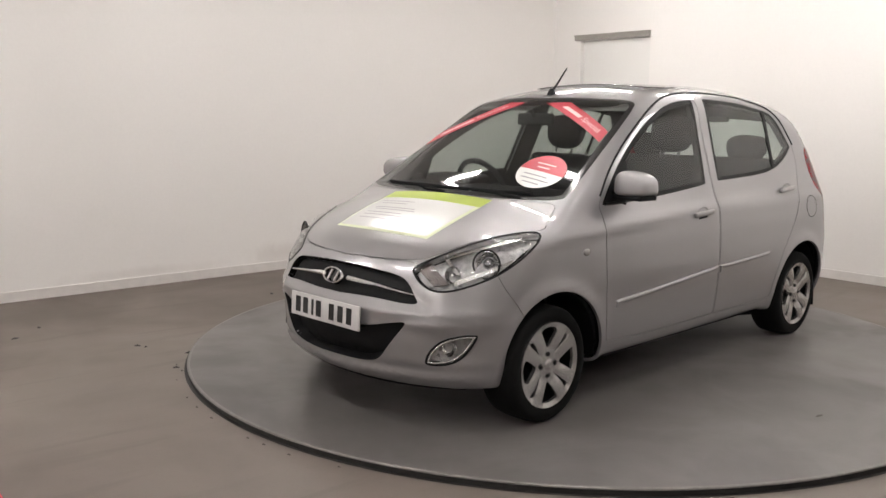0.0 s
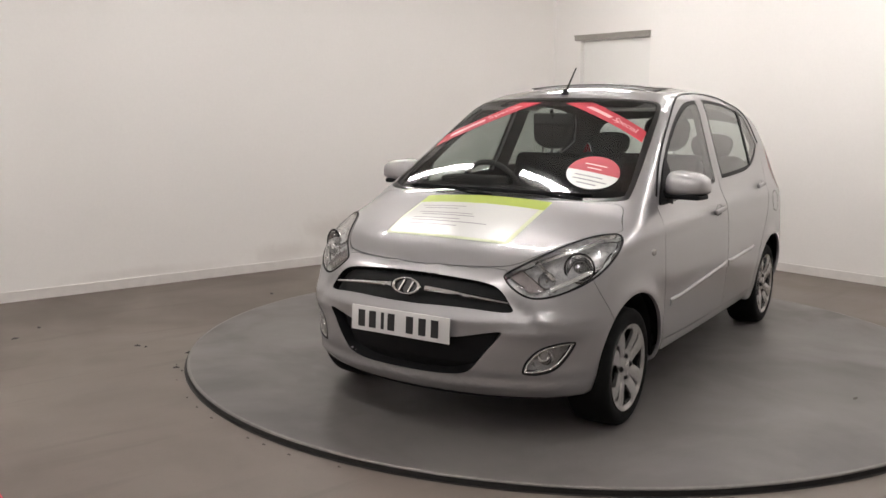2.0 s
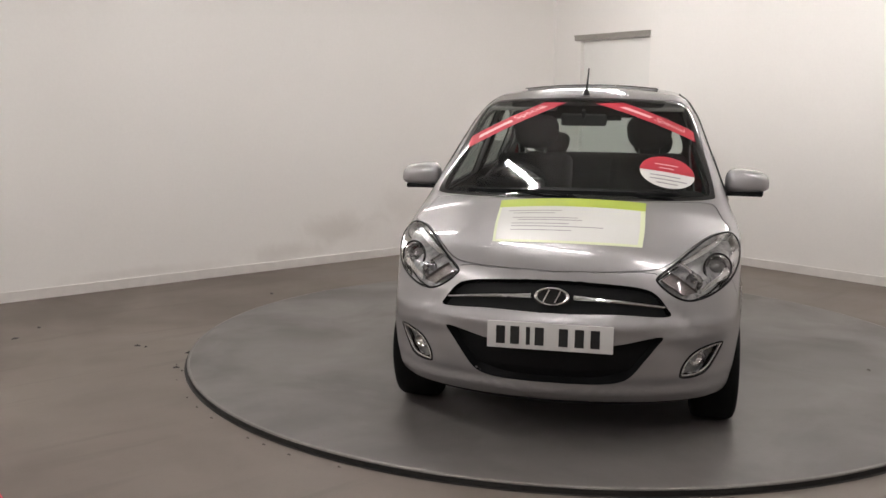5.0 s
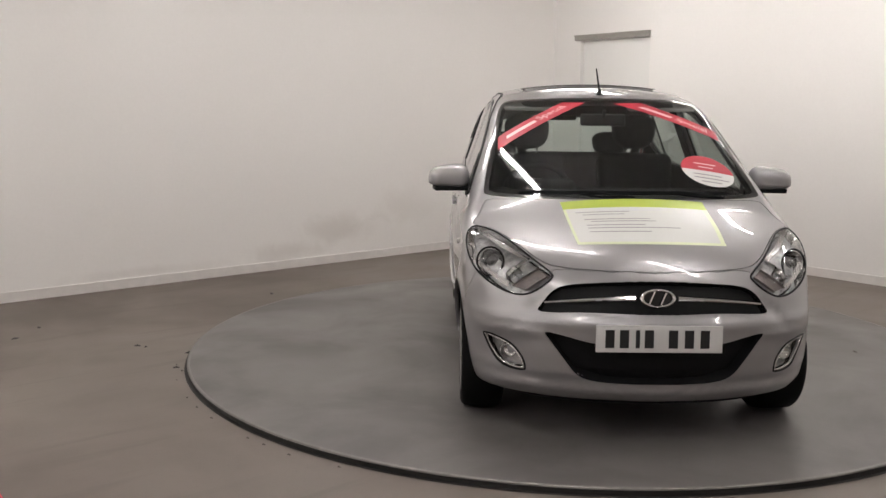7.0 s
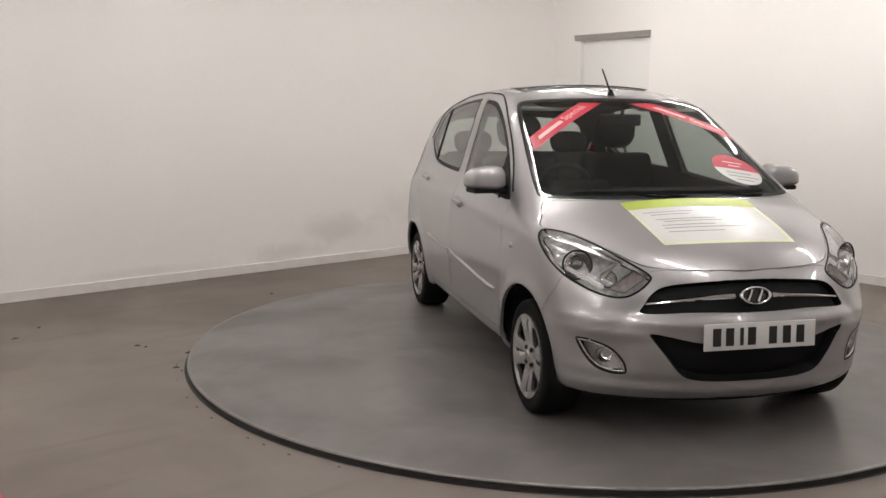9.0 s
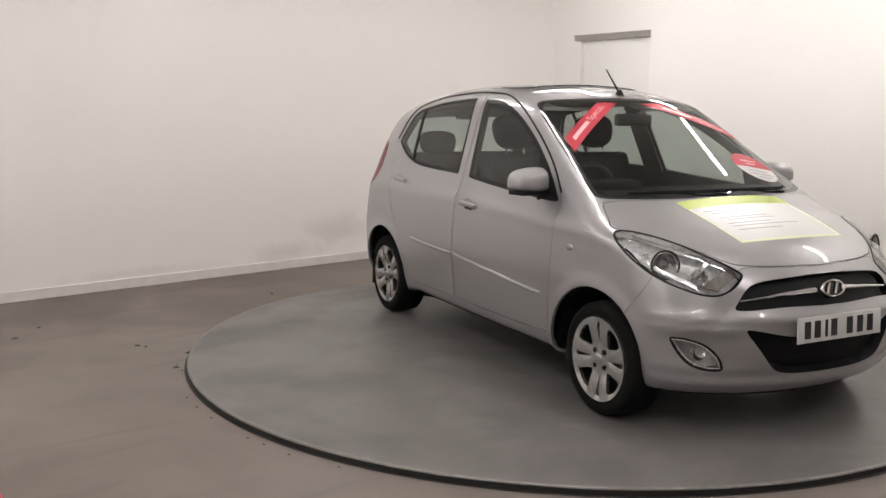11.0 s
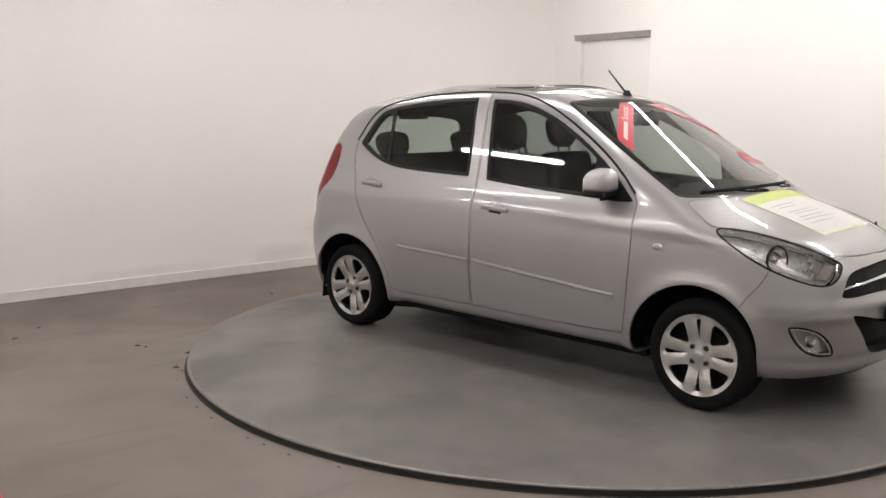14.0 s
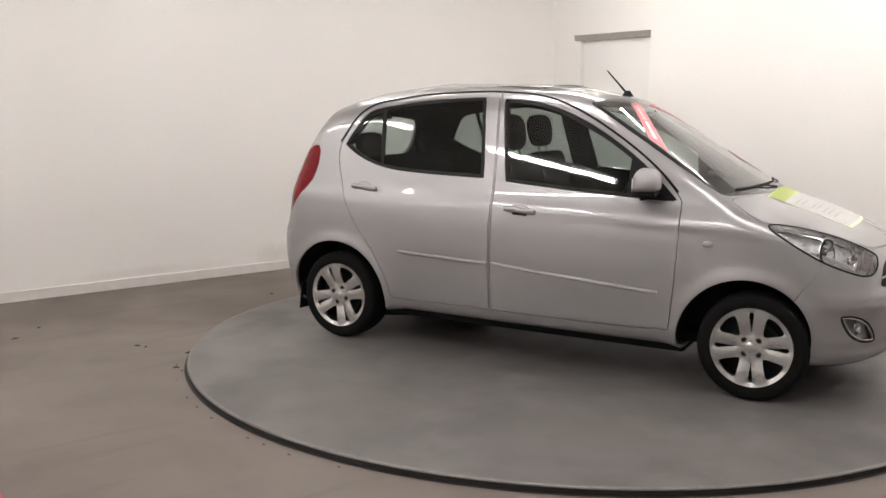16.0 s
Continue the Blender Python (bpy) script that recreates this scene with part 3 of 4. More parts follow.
def skin_panels():
    """Cuts the skin of one half along the outlines: {panel: (points, normals, triangles)}."""
    lines = [(n, dense(p, 0.03)) for n, p in outlines()]
    arches = [dense(to_skin([(hx + arch * math.cos(a), 0.78, HUB_Z + arch * math.sin(a)) for a in np.linspace(-0.35, math.pi + 0.35, 60)]), 0.04) for hx, arch in ARCHES]
    us = np.arange(U_MIN, U_MAX, 0.026)
    us = np.append(us, U_MAX)
    vs = np.linspace(-V_MAX, V_MAX, 100)
    verts = [(u, v) for u in us for v in vs]
    edges = []
    keep = lambda p: np.c_[np.clip(p[:, 0], U_MIN, U_MAX), np.clip(p[:, 1], -V_MAX, V_MAX)]
    lines = [(n, keep(p)) for n, p in lines]
    for p in [q for _, q in lines] + [keep(a) for a in arches]:
        base = len(verts)
        verts += [tuple(q) for q in p]
        edges += [(base + i, base + (i + 1) % len(p)) for i in range(len(p))]
    from mathutils.geometry import delaunay_2d_cdt
    vo, _, fo, *_ = delaunay_2d_cdt([Vector(v) for v in verts], edges, [], 0, 1e-5)
    uv = np.array([tuple(v) for v in vo])
    tri = np.array([f for f in fo if len(f) == 3])
    pos, nor = on_skin(uv)
    pos[uv[:, 1] > V_MAX - 1e-6, 1] = 0
    pos[uv[:, 1] < -V_MAX + 1e-6, 1] = 0
    mid, mid3 = uv[tri].mean(1), pos[tri].mean(1)
    left = np.ones(len(tri), bool)
    for (hx, arch), line in zip(ARCHES, arches):
        left &= ~(inside(line, mid) & (mid3[:, 1] > 0.5))
        left &= ~((np.abs(mid3[:, 0] - hx) < arch - 0.03) & (mid3[:, 2] < 0.24) & (mid3[:, 1] > 0.5))
    out = {}
    for name, p in lines + [("shell", None)]:
        sel = left & (inside(p, mid) if p is not None else True)
        left &= ~sel
        ids, idx = np.unique(tri[sel], return_inverse=True)
        t = idx.reshape(-1, 3)
        P, N = pos[ids], nor[ids]
        if len(t):
            n = np.cross(P[t[:, 1]] - P[t[:, 0]], P[t[:, 2]] - P[t[:, 0]])
            flip = (n * N[t].mean(1)).sum(1) < 0
            t[flip] = t[flip][:, ::-1]
        out[name] = (P, N, t)
    return out


def rim_edges(P, t):
    """The open edges of a panel, without those on the car's centre line."""
    count = {}
    for a, b, c in t.tolist():
        for i, j, k in ((a, b, c), (b, c, a), (c, a, b)):
            key = (min(i, j), max(i, j))
            count[key] = None if key in count else (i, j, k)
    return [e for e in count.values() if e and not (abs(P[e[0], 1]) < 1e-6 and abs(P[e[1], 1]) < 1e-6)]


def panel_mesh(data, gap=0.0024, depth=0.016, sink=0.0):
    """A panel with its edges drawn in by the gap and folded inwards: vertices, normals, faces."""
    P, N, t = (a.copy() for a in data)
    rim = rim_edges(P, t)
    push = np.zeros_like(P)
    for i, j, k in rim:
        e = P[j] - P[i]
        e /= max(np.linalg.norm(e), 1e-9)
        w = P[k] - P[i]
        w = w - e * (w @ e)
        w /= max(np.linalg.norm(w), 1e-9)
        push[i] += w
        push[j] += w
    length = np.linalg.norm(push, axis=1)
    on = length > 1e-9
    centre = np.abs(P[:, 1]) < 1e-6
    P[on] += push[on] / length[on][:, None] * gap
    P[centre, 1] = 0
    P = P - N * sink
    V, M, F = [P], [N], [tuple(f) for f in t.tolist()]
    base = len(P)
    extra_v, extra_n = [], []
    for i, j, k in rim:
        n = N[i] + N[j]
        n /= np.linalg.norm(n)
        e = P[j] - P[i]
        s = np.cross(e, n)
        s /= max(np.linalg.norm(s), 1e-9)
        b = base + len(extra_v)
        extra_v += [P[i], P[j], P[j] - N[j] * depth, P[i] - N[i] * depth]
        extra_n += [s] * 4
        F.append((b + 1, b, b + 3, b + 2))
    if extra_v:
        V.append(np.array(extra_v))
        M.append(np.array(extra_n))
    return np.concatenate(V), np.concatenate(M), F


def band(data, out, depth):
    """The edge of a panel alone, folded inwards: vertices, normals, faces."""
    P, N, t = data
    rim = rim_edges(P, t)
    ids = sorted({i for e in rim for i in e[:2]})
    at = {v: k for k, v in enumerate(ids)}
    V = np.concatenate([P[ids] + N[ids] * out, P[ids] - N[ids] * depth])
    n = len(ids)
    return V, None, [(at[j], at[i], at[i] + n, at[j] + n) for i, j, _ in rim]


def loop_tube(line, r, sides=6):
    """A closed rod along an outline on the skin."""
    p, n = on_skin(dense(line, 0.012))
    k = len(p)
    t = np.roll(p, -1, 0) - np.roll(p, 1, 0)
    t /= np.linalg.norm(t, axis=1)[:, None]
    b = np.cross(t, n)
    V = np.concatenate([p + n * r * 0.6 * math.cos(a) + b * r * math.sin(a) for a in np.linspace(0, 2 * math.pi, sides, endpoint=False)])
    F = [(j * k + i, j * k + (i + 1) % k, ((j + 1) % sides) * k + (i + 1) % k, ((j + 1) % sides) * k + i) for j in range(sides) for i in range(k)]
    return V, None, F


def both(data):
    """The two halves of a panel on the centre line as one."""
    V, M, F = data
    n = len(V)
    s = np.array([1, -1, 1])
    return np.concatenate([V, V * s]), None if M is None else np.concatenate([M, M * s]), list(F) + [tuple(n + i for i in reversed(f)) for f in F]


def one(data, side):
    V, M, F = data
    if side > 0:
        return V, M, F
    s = np.array([1, -1, 1])
    return V * s, None if M is None else M * s, [tuple(reversed(f)) for f in F]


def hug(corners, nu=10, nv=6, lift=0.0015, thick=0.0):
    """A four-cornered patch that lies on the skin: vertices, normals, faces."""
    c = np.array(corners, float)
    a, b = np.meshgrid(np.linspace(0, 1, nu + 1), np.linspace(0, 1, nv + 1), indexing="ij")
    a, b = a.ravel()[:, None], b.ravel()[:, None]
    p = c[0] * (1 - a) * (1 - b) + c[1] * a * (1 - b) + c[2] * a * b + c[3] * (1 - a) * b
    sign = np.where(p[:, 1] < 0, -1.0, 1.0)
    q, n = on_skin(to_skin(p))
    q[:, 1] *= sign
    n[:, 1] *= sign
    F = []
    for i in range(nu):
        for j in range(nv):
            k = i * (nv + 1) + j
            F.append((k, k + nv + 1, k + nv + 2, k + 1))
    f = F[0]
    if np.cross(q[f[1]] - q[f[0]], q[f[2]] - q[f[0]]) @ n[f[0]] < 0:
        F = [tuple(reversed(f)) for f in F]
    top = q + n * (lift + thick)
    if thick:
        base = q - n * 0.003
        m = len(q)
        ring_ = [j for j in range(nv + 1)] + [i * (nv + 1) + nv for i in range(1, nu + 1)] + [nu * (nv + 1) + j for j in range(nv - 1, -1, -1)] + [i * (nv + 1) for i in range(nu - 1, 0, -1)]
        sides = [(ring_[i], ring_[(i + 1) % len(ring_)], m + ring_[(i + 1) % len(ring_)], m + ring_[i]) for i in range(len(ring_))]
        return np.concatenate([top, base]), None, F + sides
    return top, n, F


def stick(name, corners, mat, parent, label="", **kw):
    V, N, F = hug(corners, **kw)
    return mesh_object(name, V, F, mat, parent, label, N, smooth=N is not None)


def letters(text, corners, mat, parent, lift=0.003, name="printed_word"):
    """A printed word laid on the skin: it runs from corner 0 to corner 1, and its head points to corner 3."""
    cu = bpy.data.curves.new(name, "FONT")
    cu.body = text
    ob = bpy.data.objects.new(name, cu)
    scene.collection.objects.link(ob)
    me = bpy.data.meshes.new_from_object(ob.evaluated_get(bpy.context.evaluated_depsgraph_get()))
    bpy.data.objects.remove(ob)
    v = np.array([tuple(p.co) for p in me.vertices])
    lo, hi = v.min(0), v.max(0)
    a, b = ((v[:, :2] - lo[:2]) / (hi[:2] - lo[:2])).T[:, :, None]
    c = np.array(corners, float)
    p = c[0] * (1 - a) * (1 - b) + c[1] * a * (1 - b) + c[2] * a * b + c[3] * (1 - a) * b
    sign = np.where(p[:, 1] < 0, -1.0, 1.0)
    q, n = on_skin(to_skin(p))
    q[:, 1] *= sign
    n[:, 1] *= sign
    F = []
    for f in me.polygons:
        f = tuple(f.vertices)
        F.append(f if np.cross(q[f[1]] - q[f[0]], q[f[2]] - q[f[0]]) @ n[f[0]] > 0 else tuple(reversed(f)))
    return mesh_object(name, q + n * lift, F, mat, parent, "", n)


def within(c, u0, u1, v0, v1):
    """The corners of a smaller patch inside the patch c."""
    c = np.array(c, float)
    f = lambda a, b: c[0] * (1 - a) * (1 - b) + c[1] * a * (1 - b) + c[2] * a * b + c[3] * (1 - a) * b
    return [f(u0, v0), f(u1, v0), f(u1, v1), f(u0, v1)]


def wheel_face():
    """The alloy's face: a dished plate with four wide and four narrow openings."""
    R = 0.192
    holes = []
    for k in range(4):
        a = math.pi / 2 * k
        wide = [(0.080, -5), (0.080, 5), (0.115, 14), (0.158, 19.5), (0.171, 16), (0.174, 0), (0.171, -16), (0.158, -19.5), (0.115, -14)]
        slim = [(0.072, -0.8), (0.072, 0.8), (0.120, 2.6), (0.166, 4.6), (0.172, 0), (0.166, -4.6), (0.120, -2.6)]
        for shape, turn in ((wide, a), (slim, a + math.pi / 4)):
            holes.append(rounded([(r * math.cos(turn + radians(d)), r * math.sin(turn + radians(d))) for r, d in shape], 2))
    verts = [(0.0, 0.0)] + [(r * math.cos(2 * math.pi * i / n), r * math.sin(2 * math.pi * i / n)) for r, n in ((0.03, 12), (0.055, 20), (0.08, 28), (0.11, 36), (0.14, 44), (0.178, 60), (R, 72)) for i in range(n)]
    edges = [(len(verts) - 72 + i, len(verts) - 72 + (i + 1) % 72) for i in range(72)]
    for h in holes:
        b = len(verts)
        verts += [tuple(p) for p in h]
        edges += [(b + i, b + (i + 1) % len(h)) for i in range(len(h))]
    from mathutils.geometry import delaunay_2d_cdt
    vo, _, fo, *_ = delaunay_2d_cdt([Vector(v) for v in verts], edges, [], 0, 1e-6)
    uv = np.array([tuple(v) for v in vo])
    tri = np.array([f for f in fo if len(f) == 3])
    mid = uv[tri].mean(1)
    ok = np.ones(len(tri), bool)
    for h in holes:
        ok &= ~inside(h, mid)
    tri = tri[ok]
    bm = bmesh.new()
    r = np.hypot(uv[:, 0], uv[:, 1])
    y = np.interp(r, [0, 0.035, 0.06, 0.10, 0.15, 0.176, 0.184, 0.192], [0.0, 0.0, -0.006, 0.004, 0.010, 0.006, 0.012, 0.010])
    off = np.abs((np.arctan2(uv[:, 1], uv[:, 0]) + math.pi / 4 + math.pi / 4) % (math.pi / 2) - math.pi / 4)
    spoke = np.clip((r - 0.05) / 0.03, 0, 1) * np.clip((0.184 - r) / 0.01, 0, 1)
    y = y - spoke * (0.006 * np.exp(-(off / radians(6)) ** 2) + 0.005 * np.clip((off - radians(21)) / radians(12), 0, 1))
    bv = [bm.verts.new((p[0], h, p[1])) for p, h in zip(uv, y)]
    for t in tri:
        bm.faces.new([bv[i] for i in t])
    edge = [e for e in bm.edges if len(e.link_faces) == 1]
    ext = bmesh.ops.extrude_edge_only(bm, edges=edge)
    vs = [g for g in ext["geom"] if isinstance(g, bmesh.types.BMVert)]
    bmesh.ops.translate(bm, vec=(0, -0.016, 0), verts=vs)
    return bm


def wheel(car, x, side):
    w = part("wheel", lathe([(0.182, -0.02), (0.184, 0.002), (0.187, 0.007), (0.192, 0.008), (0.194, 0.0), (0.186, -0.10), (0.12, -0.12)], 64), ALLOY, car, "silver alloy wheel on a black tyre")
    tyre = [(0.186, -0.165), (0.196, -0.178), (0.225, -0.182), (0.248, -0.176), (0.258, -0.165), (0.262, -0.13), (0.262, -0.05), (0.258, -0.010), (0.250, 0.003), (0.232, 0.010), (0.214, 0.010), (0.204, 0.007), (0.196, 0.004), (0.188, -0.006)]
    part("tyre", lathe(tyre, 72), RUBBER, w, "black rubber tyre")
    part("wheel_face", wheel_face(), ALLOY, w, "silver eight-spoke alloy face")
    part("brake_disc", lathe([(0.0, -0.064), (0.12, -0.064), (0.12, -0.075), (0.0, -0.075)], 40), DISC, w, "dark iron brake disc")
    # Added black disc and liner; they paint the shade seen between the spokes.
    part("wheel_blackout", lathe([(0.0, -0.085), (0.176, -0.085), (0.1805, -0.075), (0.1815, -0.008)], 48), BLACK, w, "black disc standing in for the shade inside the wheel")
    part("hub_cap", lathe([(0.0, 0.004), (0.02, 0.004), (0.026, 0.001), (0.027, -0.006)], 28), ALLOY, w)
    for k in range(4):
        a = math.pi / 2 * k
        nut = lathe([(0.0, 0.004), (0.006, 0.004), (0.008, 0.001), (0.008, -0.004), (0.0125, -0.0015), (0.0135, -0.003)], 14)
        bmesh.ops.translate(nut, vec=(0.047 * math.cos(a), 0.0, 0.047 * math.sin(a)), verts=nut.verts)
        part("wheel_nut", nut, DISC, w, "dark wheel nut")
    w.location = (x, 0.757 * side, HUB_Z)
    w.rotation_euler = (0, radians(2 if side > 0 else 47 if x > 0 else 68), 0 if side > 0 else math.pi)
    return w


def cushion(size, at, bevel, lean=0.0, bm=None):
    return box(size, at, bevel, 4, Matrix.Rotation(radians(lean), 3, "Y"), bm)


def pad(radii, at, lean, power=0.72):
    """A soft pillow: a ball drawn towards a box, narrower at its foot."""
    bm = bmesh.new()
    bmesh.ops.create_uvsphere(bm, u_segments=28, v_segments=18, radius=1)
    for v in bm.verts:
        q = [math.copysign(abs(c) ** power, c) for c in v.co]
        v.co = (radii[0] * q[0], radii[1] * q[1] * (1 + 0.10 * q[2]), radii[2] * q[2])
    bmesh.ops.transform(bm, matrix=Matrix.Translation(at) @ Matrix.Rotation(radians(lean), 4, "Y"), verts=bm.verts)
    return bm


def seat(car, x, y):
    s = part("front_seat", cushion((0.48, 0.48, 0.15), (x, y, 0.52), 0.06, -8), FABRIC, car, "dark fabric front seat")
    part("backrest", cushion((0.14, 0.46, 0.60), (x - 0.30, y, 0.82), 0.06, -16), FABRIC, s)
    part("headrest", pad((0.055, 0.135, 0.105), (x - 0.40, y, 1.245), -10), FABRIC, s, "padded oval head restraint")
    for d in (-0.06, 0.06):
        part("headrest_post", tube([(x - 0.355, y + d, 1.05), (x - 0.395, y + d, 1.20)], 0.007), CHROME, s, "chrome headrest post")


def mirror(car, side):
    bm = bmesh.new()
    bmesh.ops.create_uvsphere(bm, u_segments=32, v_segments=20, radius=1)
    for v in bm.verts:
        p = v.co
        q = Vector([math.copysign(abs(c) ** 0.60, c) for c in p])
        back = -0.045
        v.co = (0.085 * q.x if q.x > 0 else -back * q.x, 0.104 * q.y, (0.080 if q.z > 0 else 0.034) * q.z * (1 - 0.16 * q.y))
    m = part("door_mirror", bm, PAINT, car, "silver door mirror housing with black base")
    m.location = (0.655, side * 0.826, 1.014)
    m.rotation_euler = (0, 0, radians(-8 * side))
    if side < 0:
        m.scale = (1, -1, 1)
    part("mirror_glass", box((0.006, 0.135, 0.075), (-0.043, 0, 0), 0.002), CHROME, m, "mirror glass")
    part("mirror_base", box((0.115, 0.185, 0.024), (0.012, -0.014, -0.038), 0.010, 3), BLACK, m, "black plastic mirror base")
    part("mirror_foot", box((0.11, 0.05, 0.09), (0.02, -0.115, -0.052), 0.018, 3), BLACK, m, "black plastic mirror foot")


def build_car():
    car = tagged(new("car"), "small silver five-door hatchback parked on the turntable", "car")
    pan = skin_panels()
    put = lambda name, data, mat, parent=car, label="": mesh_object(name, data[0], data[2], mat, parent, label, data[1])
    put("body_shell", both(panel_mesh(pan["shell"], 0.0017)), PAINT, car, "silver painted body shell")
    hood = put("hood", both(panel_mesh(pan["hood"], 0.0022)), PAINT, car, "silver hood")
    bumper = put("front_bumper", both(panel_mesh(pan["front_bumper"], 0.0009)), PAINT, car, "silver front bumper")
    screen = put("windscreen", both(panel_mesh(pan["windscreen_glass"], 0.0002, 0.004)), SCREEN_GLASS, car, "clear windscreen")
    put("windscreen_border", both(panel_mesh(pan["windscreen"], 0.001, 0.008)), GLOSSBLACK, screen, "black windscreen border")
    back = put("back_window", both(panel_mesh(pan["back_glass"], 0.0002, 0.004)), SCREEN_GLASS, car, "clear rear screen")
    screen.visible_shadow = back.visible_shadow = False
    # grille and intake, set back behind the bumper's skin
    grille = put("grille", both(panel_mesh(pan["grille"], 0.0005, 0.0, 0.03)), BLACK, bumper, "black grille with a chrome bar")
    put("grille_surround", both(band(pan["grille"], 0.001, 0.034)), GLOSSBLACK, bumper, "black grille surround")
    intake = put("air_intake", both(panel_mesh(pan["air_intake"], 0.0005, 0.0, 0.05)), BLACK, bumper, "black lower air intake")
    put("intake_surround", both(band(pan["air_intake"], 0.0, 0.054)), BLACK, bumper)
    for side in (1, -1):
        pts = []
        for y in np.linspace(0.085, 0.44, 12):
            z = 0.632 - 0.035 * (y / 0.44) ** 2
            pts.append((np.interp(z, *NOSE) - 0.38 * y * y - 0.35 * y ** 4 - 0.012, side * y, z))
        part("grille_bar", tube(pts, 0.0105, 8, 0.005), CHROME, grille, "chrome grille bar")
    badge = ring(0.064, 0.0085, 40, 8, 0.52)
    bmesh.ops.rotate(badge, cent=(0, 0, 0), matrix=Matrix.Rotation(radians(90), 3, "Z"), verts=badge.verts)
    bmesh.ops.rotate(badge, cent=(0, 0, 0), matrix=Matrix.Rotation(radians(-16), 3, "Y"), verts=badge.verts)
    bmesh.ops.translate(badge, vec=(1.792, 0, 0.634), verts=badge.verts)
    b = part("badge", badge, CHROME, bumper, "oval chrome badge")
    disc = lathe([(0.0, 0.0), (0.062, 0.0)], 32)
    bmesh.ops.scale(disc, vec=(1, 1, 0.52), verts=disc.verts)
    bmesh.ops.rotate(disc, cent=(0, 0, 0), matrix=Matrix.Rotation(radians(90), 3, "Z"), verts=disc.verts)
    bmesh.ops.rotate(disc, cent=(0, 0, 0), matrix=Matrix.Rotation(radians(-16), 3, "Y"), verts=disc.verts)
    bmesh.ops.translate(disc, vec=(1.786, 0, 0.634), verts=disc.verts)
    part("badge_back", disc, GLOSSBLACK, b)
    for y0, z0, y1, z1 in ((-0.034, -0.021, -0.012, 0.024), (0.012, -0.024, 0.034, 0.021)):
        part("badge_stroke", tube([(1.791 - 0.28 * z0, y0, 0.634 + z0), (1.791 - 0.28 * z1, y1, 0.634 + z1)], 0.0055, 6), CHROME, b)
    lip = bmesh.new()
    rows = []
    for y in np.linspace(-0.56, 0.56, 41):
        x = 1.735 - 0.38 * y * y - 0.6 * y ** 4
        rows.append([lip.verts.new(p) for p in ((x - 0.02, y, 0.235), (x + 0.005, y, 0.205), (x - 0.012, y, 0.178), (x - 0.05, y, 0.170), (x - 0.12, y, 0.20))])
    for p, q in zip(rows, rows[1:]):
        for j in range(4):
            lip.faces.new((p[j], p[j + 1], q[j + 1], q[j]))
    part("front_valance", lip, BLACK, bumper, "black plastic lip below the bumper")
    # front plate
    plate = part("number_plate", box((0.008, 0.50, 0.108), (0, 0, 0), 0.003), PLATE, bumper, "white number plate with black bars")
    plate.location, plate.rotation_euler = (1.843, 0, 0.481), (0, radians(-3), 0)
    part("plate_backing", box((0.05, 0.44, 0.09), (-0.028, 0, 0), 0.004), BLACK, plate)
    for y in (-0.195, -0.138, -0.085, -0.040, 0.055, 0.118, 0.180):
        wide = 0.036 if y not in (-0.085,) else 0.016
        part("plate_bar", box((0.0015, wide, 0.072), (0.0046, y, 0)), PLATE_INK, plate)
    # windows, doors and lamps on both sides
    trim_sources = ("shell", "front_door", "rear_door", "windscreen", "front_window", "rear_window")
    for side in (1, -1):
        fd = put("front_door", one(panel_mesh(pan["front_door"]), side), PAINT, car, "silver front door")
        rd = put("rear_door", one(panel_mesh(pan["rear_door"]), side), PAINT, car, "silver rear door")
        for base, door in (("front_window", fd), ("rear_window", rd)):
            g = put(base, one(panel_mesh(pan[base + "_glass"], 0.0002, 0.004), side), WINDOW_GLASS, door, "lightly tinted side window")
            g.visible_shadow = False
            put("window_seal", one(panel_mesh(pan[base], 0.0008, 0.01), side), SEAL, door, "black window seal")
        s = side
        stick("window_divider", [(-1.005, s * 0.57, 1.375), (-0.980, s * 0.57, 1.378), (-0.93, s * 0.69, 1.04), (-0.955, s * 0.69, 1.045)], SEAL, rd, "black window divider", nu=2, nv=10, thick=0.004)
        stick("mirror_sail", [(0.545, s * 0.655, 1.143), (0.595, s * 0.66, 1.115), (0.788, s * 0.735, 0.952), (0.545, s * 0.73, 0.957)], BLACK, fd, "black mirror triangle", nu=6, nv=6, thick=0.004)
        # rubbing strips and handles
        stick("rubbing_strip", [(-0.775, s * 0.79, 0.572), (-0.775, s * 0.79, 0.536), (-0.205, s * 0.79, 0.519), (-0.205, s * 0.79, 0.555)], PAINT, rd, "silver rubbing strip", nu=2, nv=16, thick=0.006)
        stick("rubbing_strip", [(-0.175, s * 0.79, 0.556), (-0.175, s * 0.79, 0.520), (0.74, s * 0.79, 0.460), (0.73, s * 0.79, 0.488)], PAINT, fd, "silver rubbing strip", nu=2, nv=20, thick=0.006)
        for door, run in ((rd, [(-0.775, 0.566), (-0.205, 0.549)]), (fd, [(-0.175, 0.550), (0.735, 0.484)])):
            pts = []
            for k in range(13):
                x, z = [run[0][i] + (run[1][i] - run[0][i]) * k / 12 for i in (0, 1)]
                q, nn = on_skin(to_skin([(x, 0.79, z)]))
                pts.append((q[0, 0], s * (q[0, 1] + 0.007 - (0.012 if k in (0, 12) else 0)), q[0, 2]))
            part("strip_bead", tube(pts, 0.0105, 10), PAINT, door, "raised upper bead of the rubbing strip")
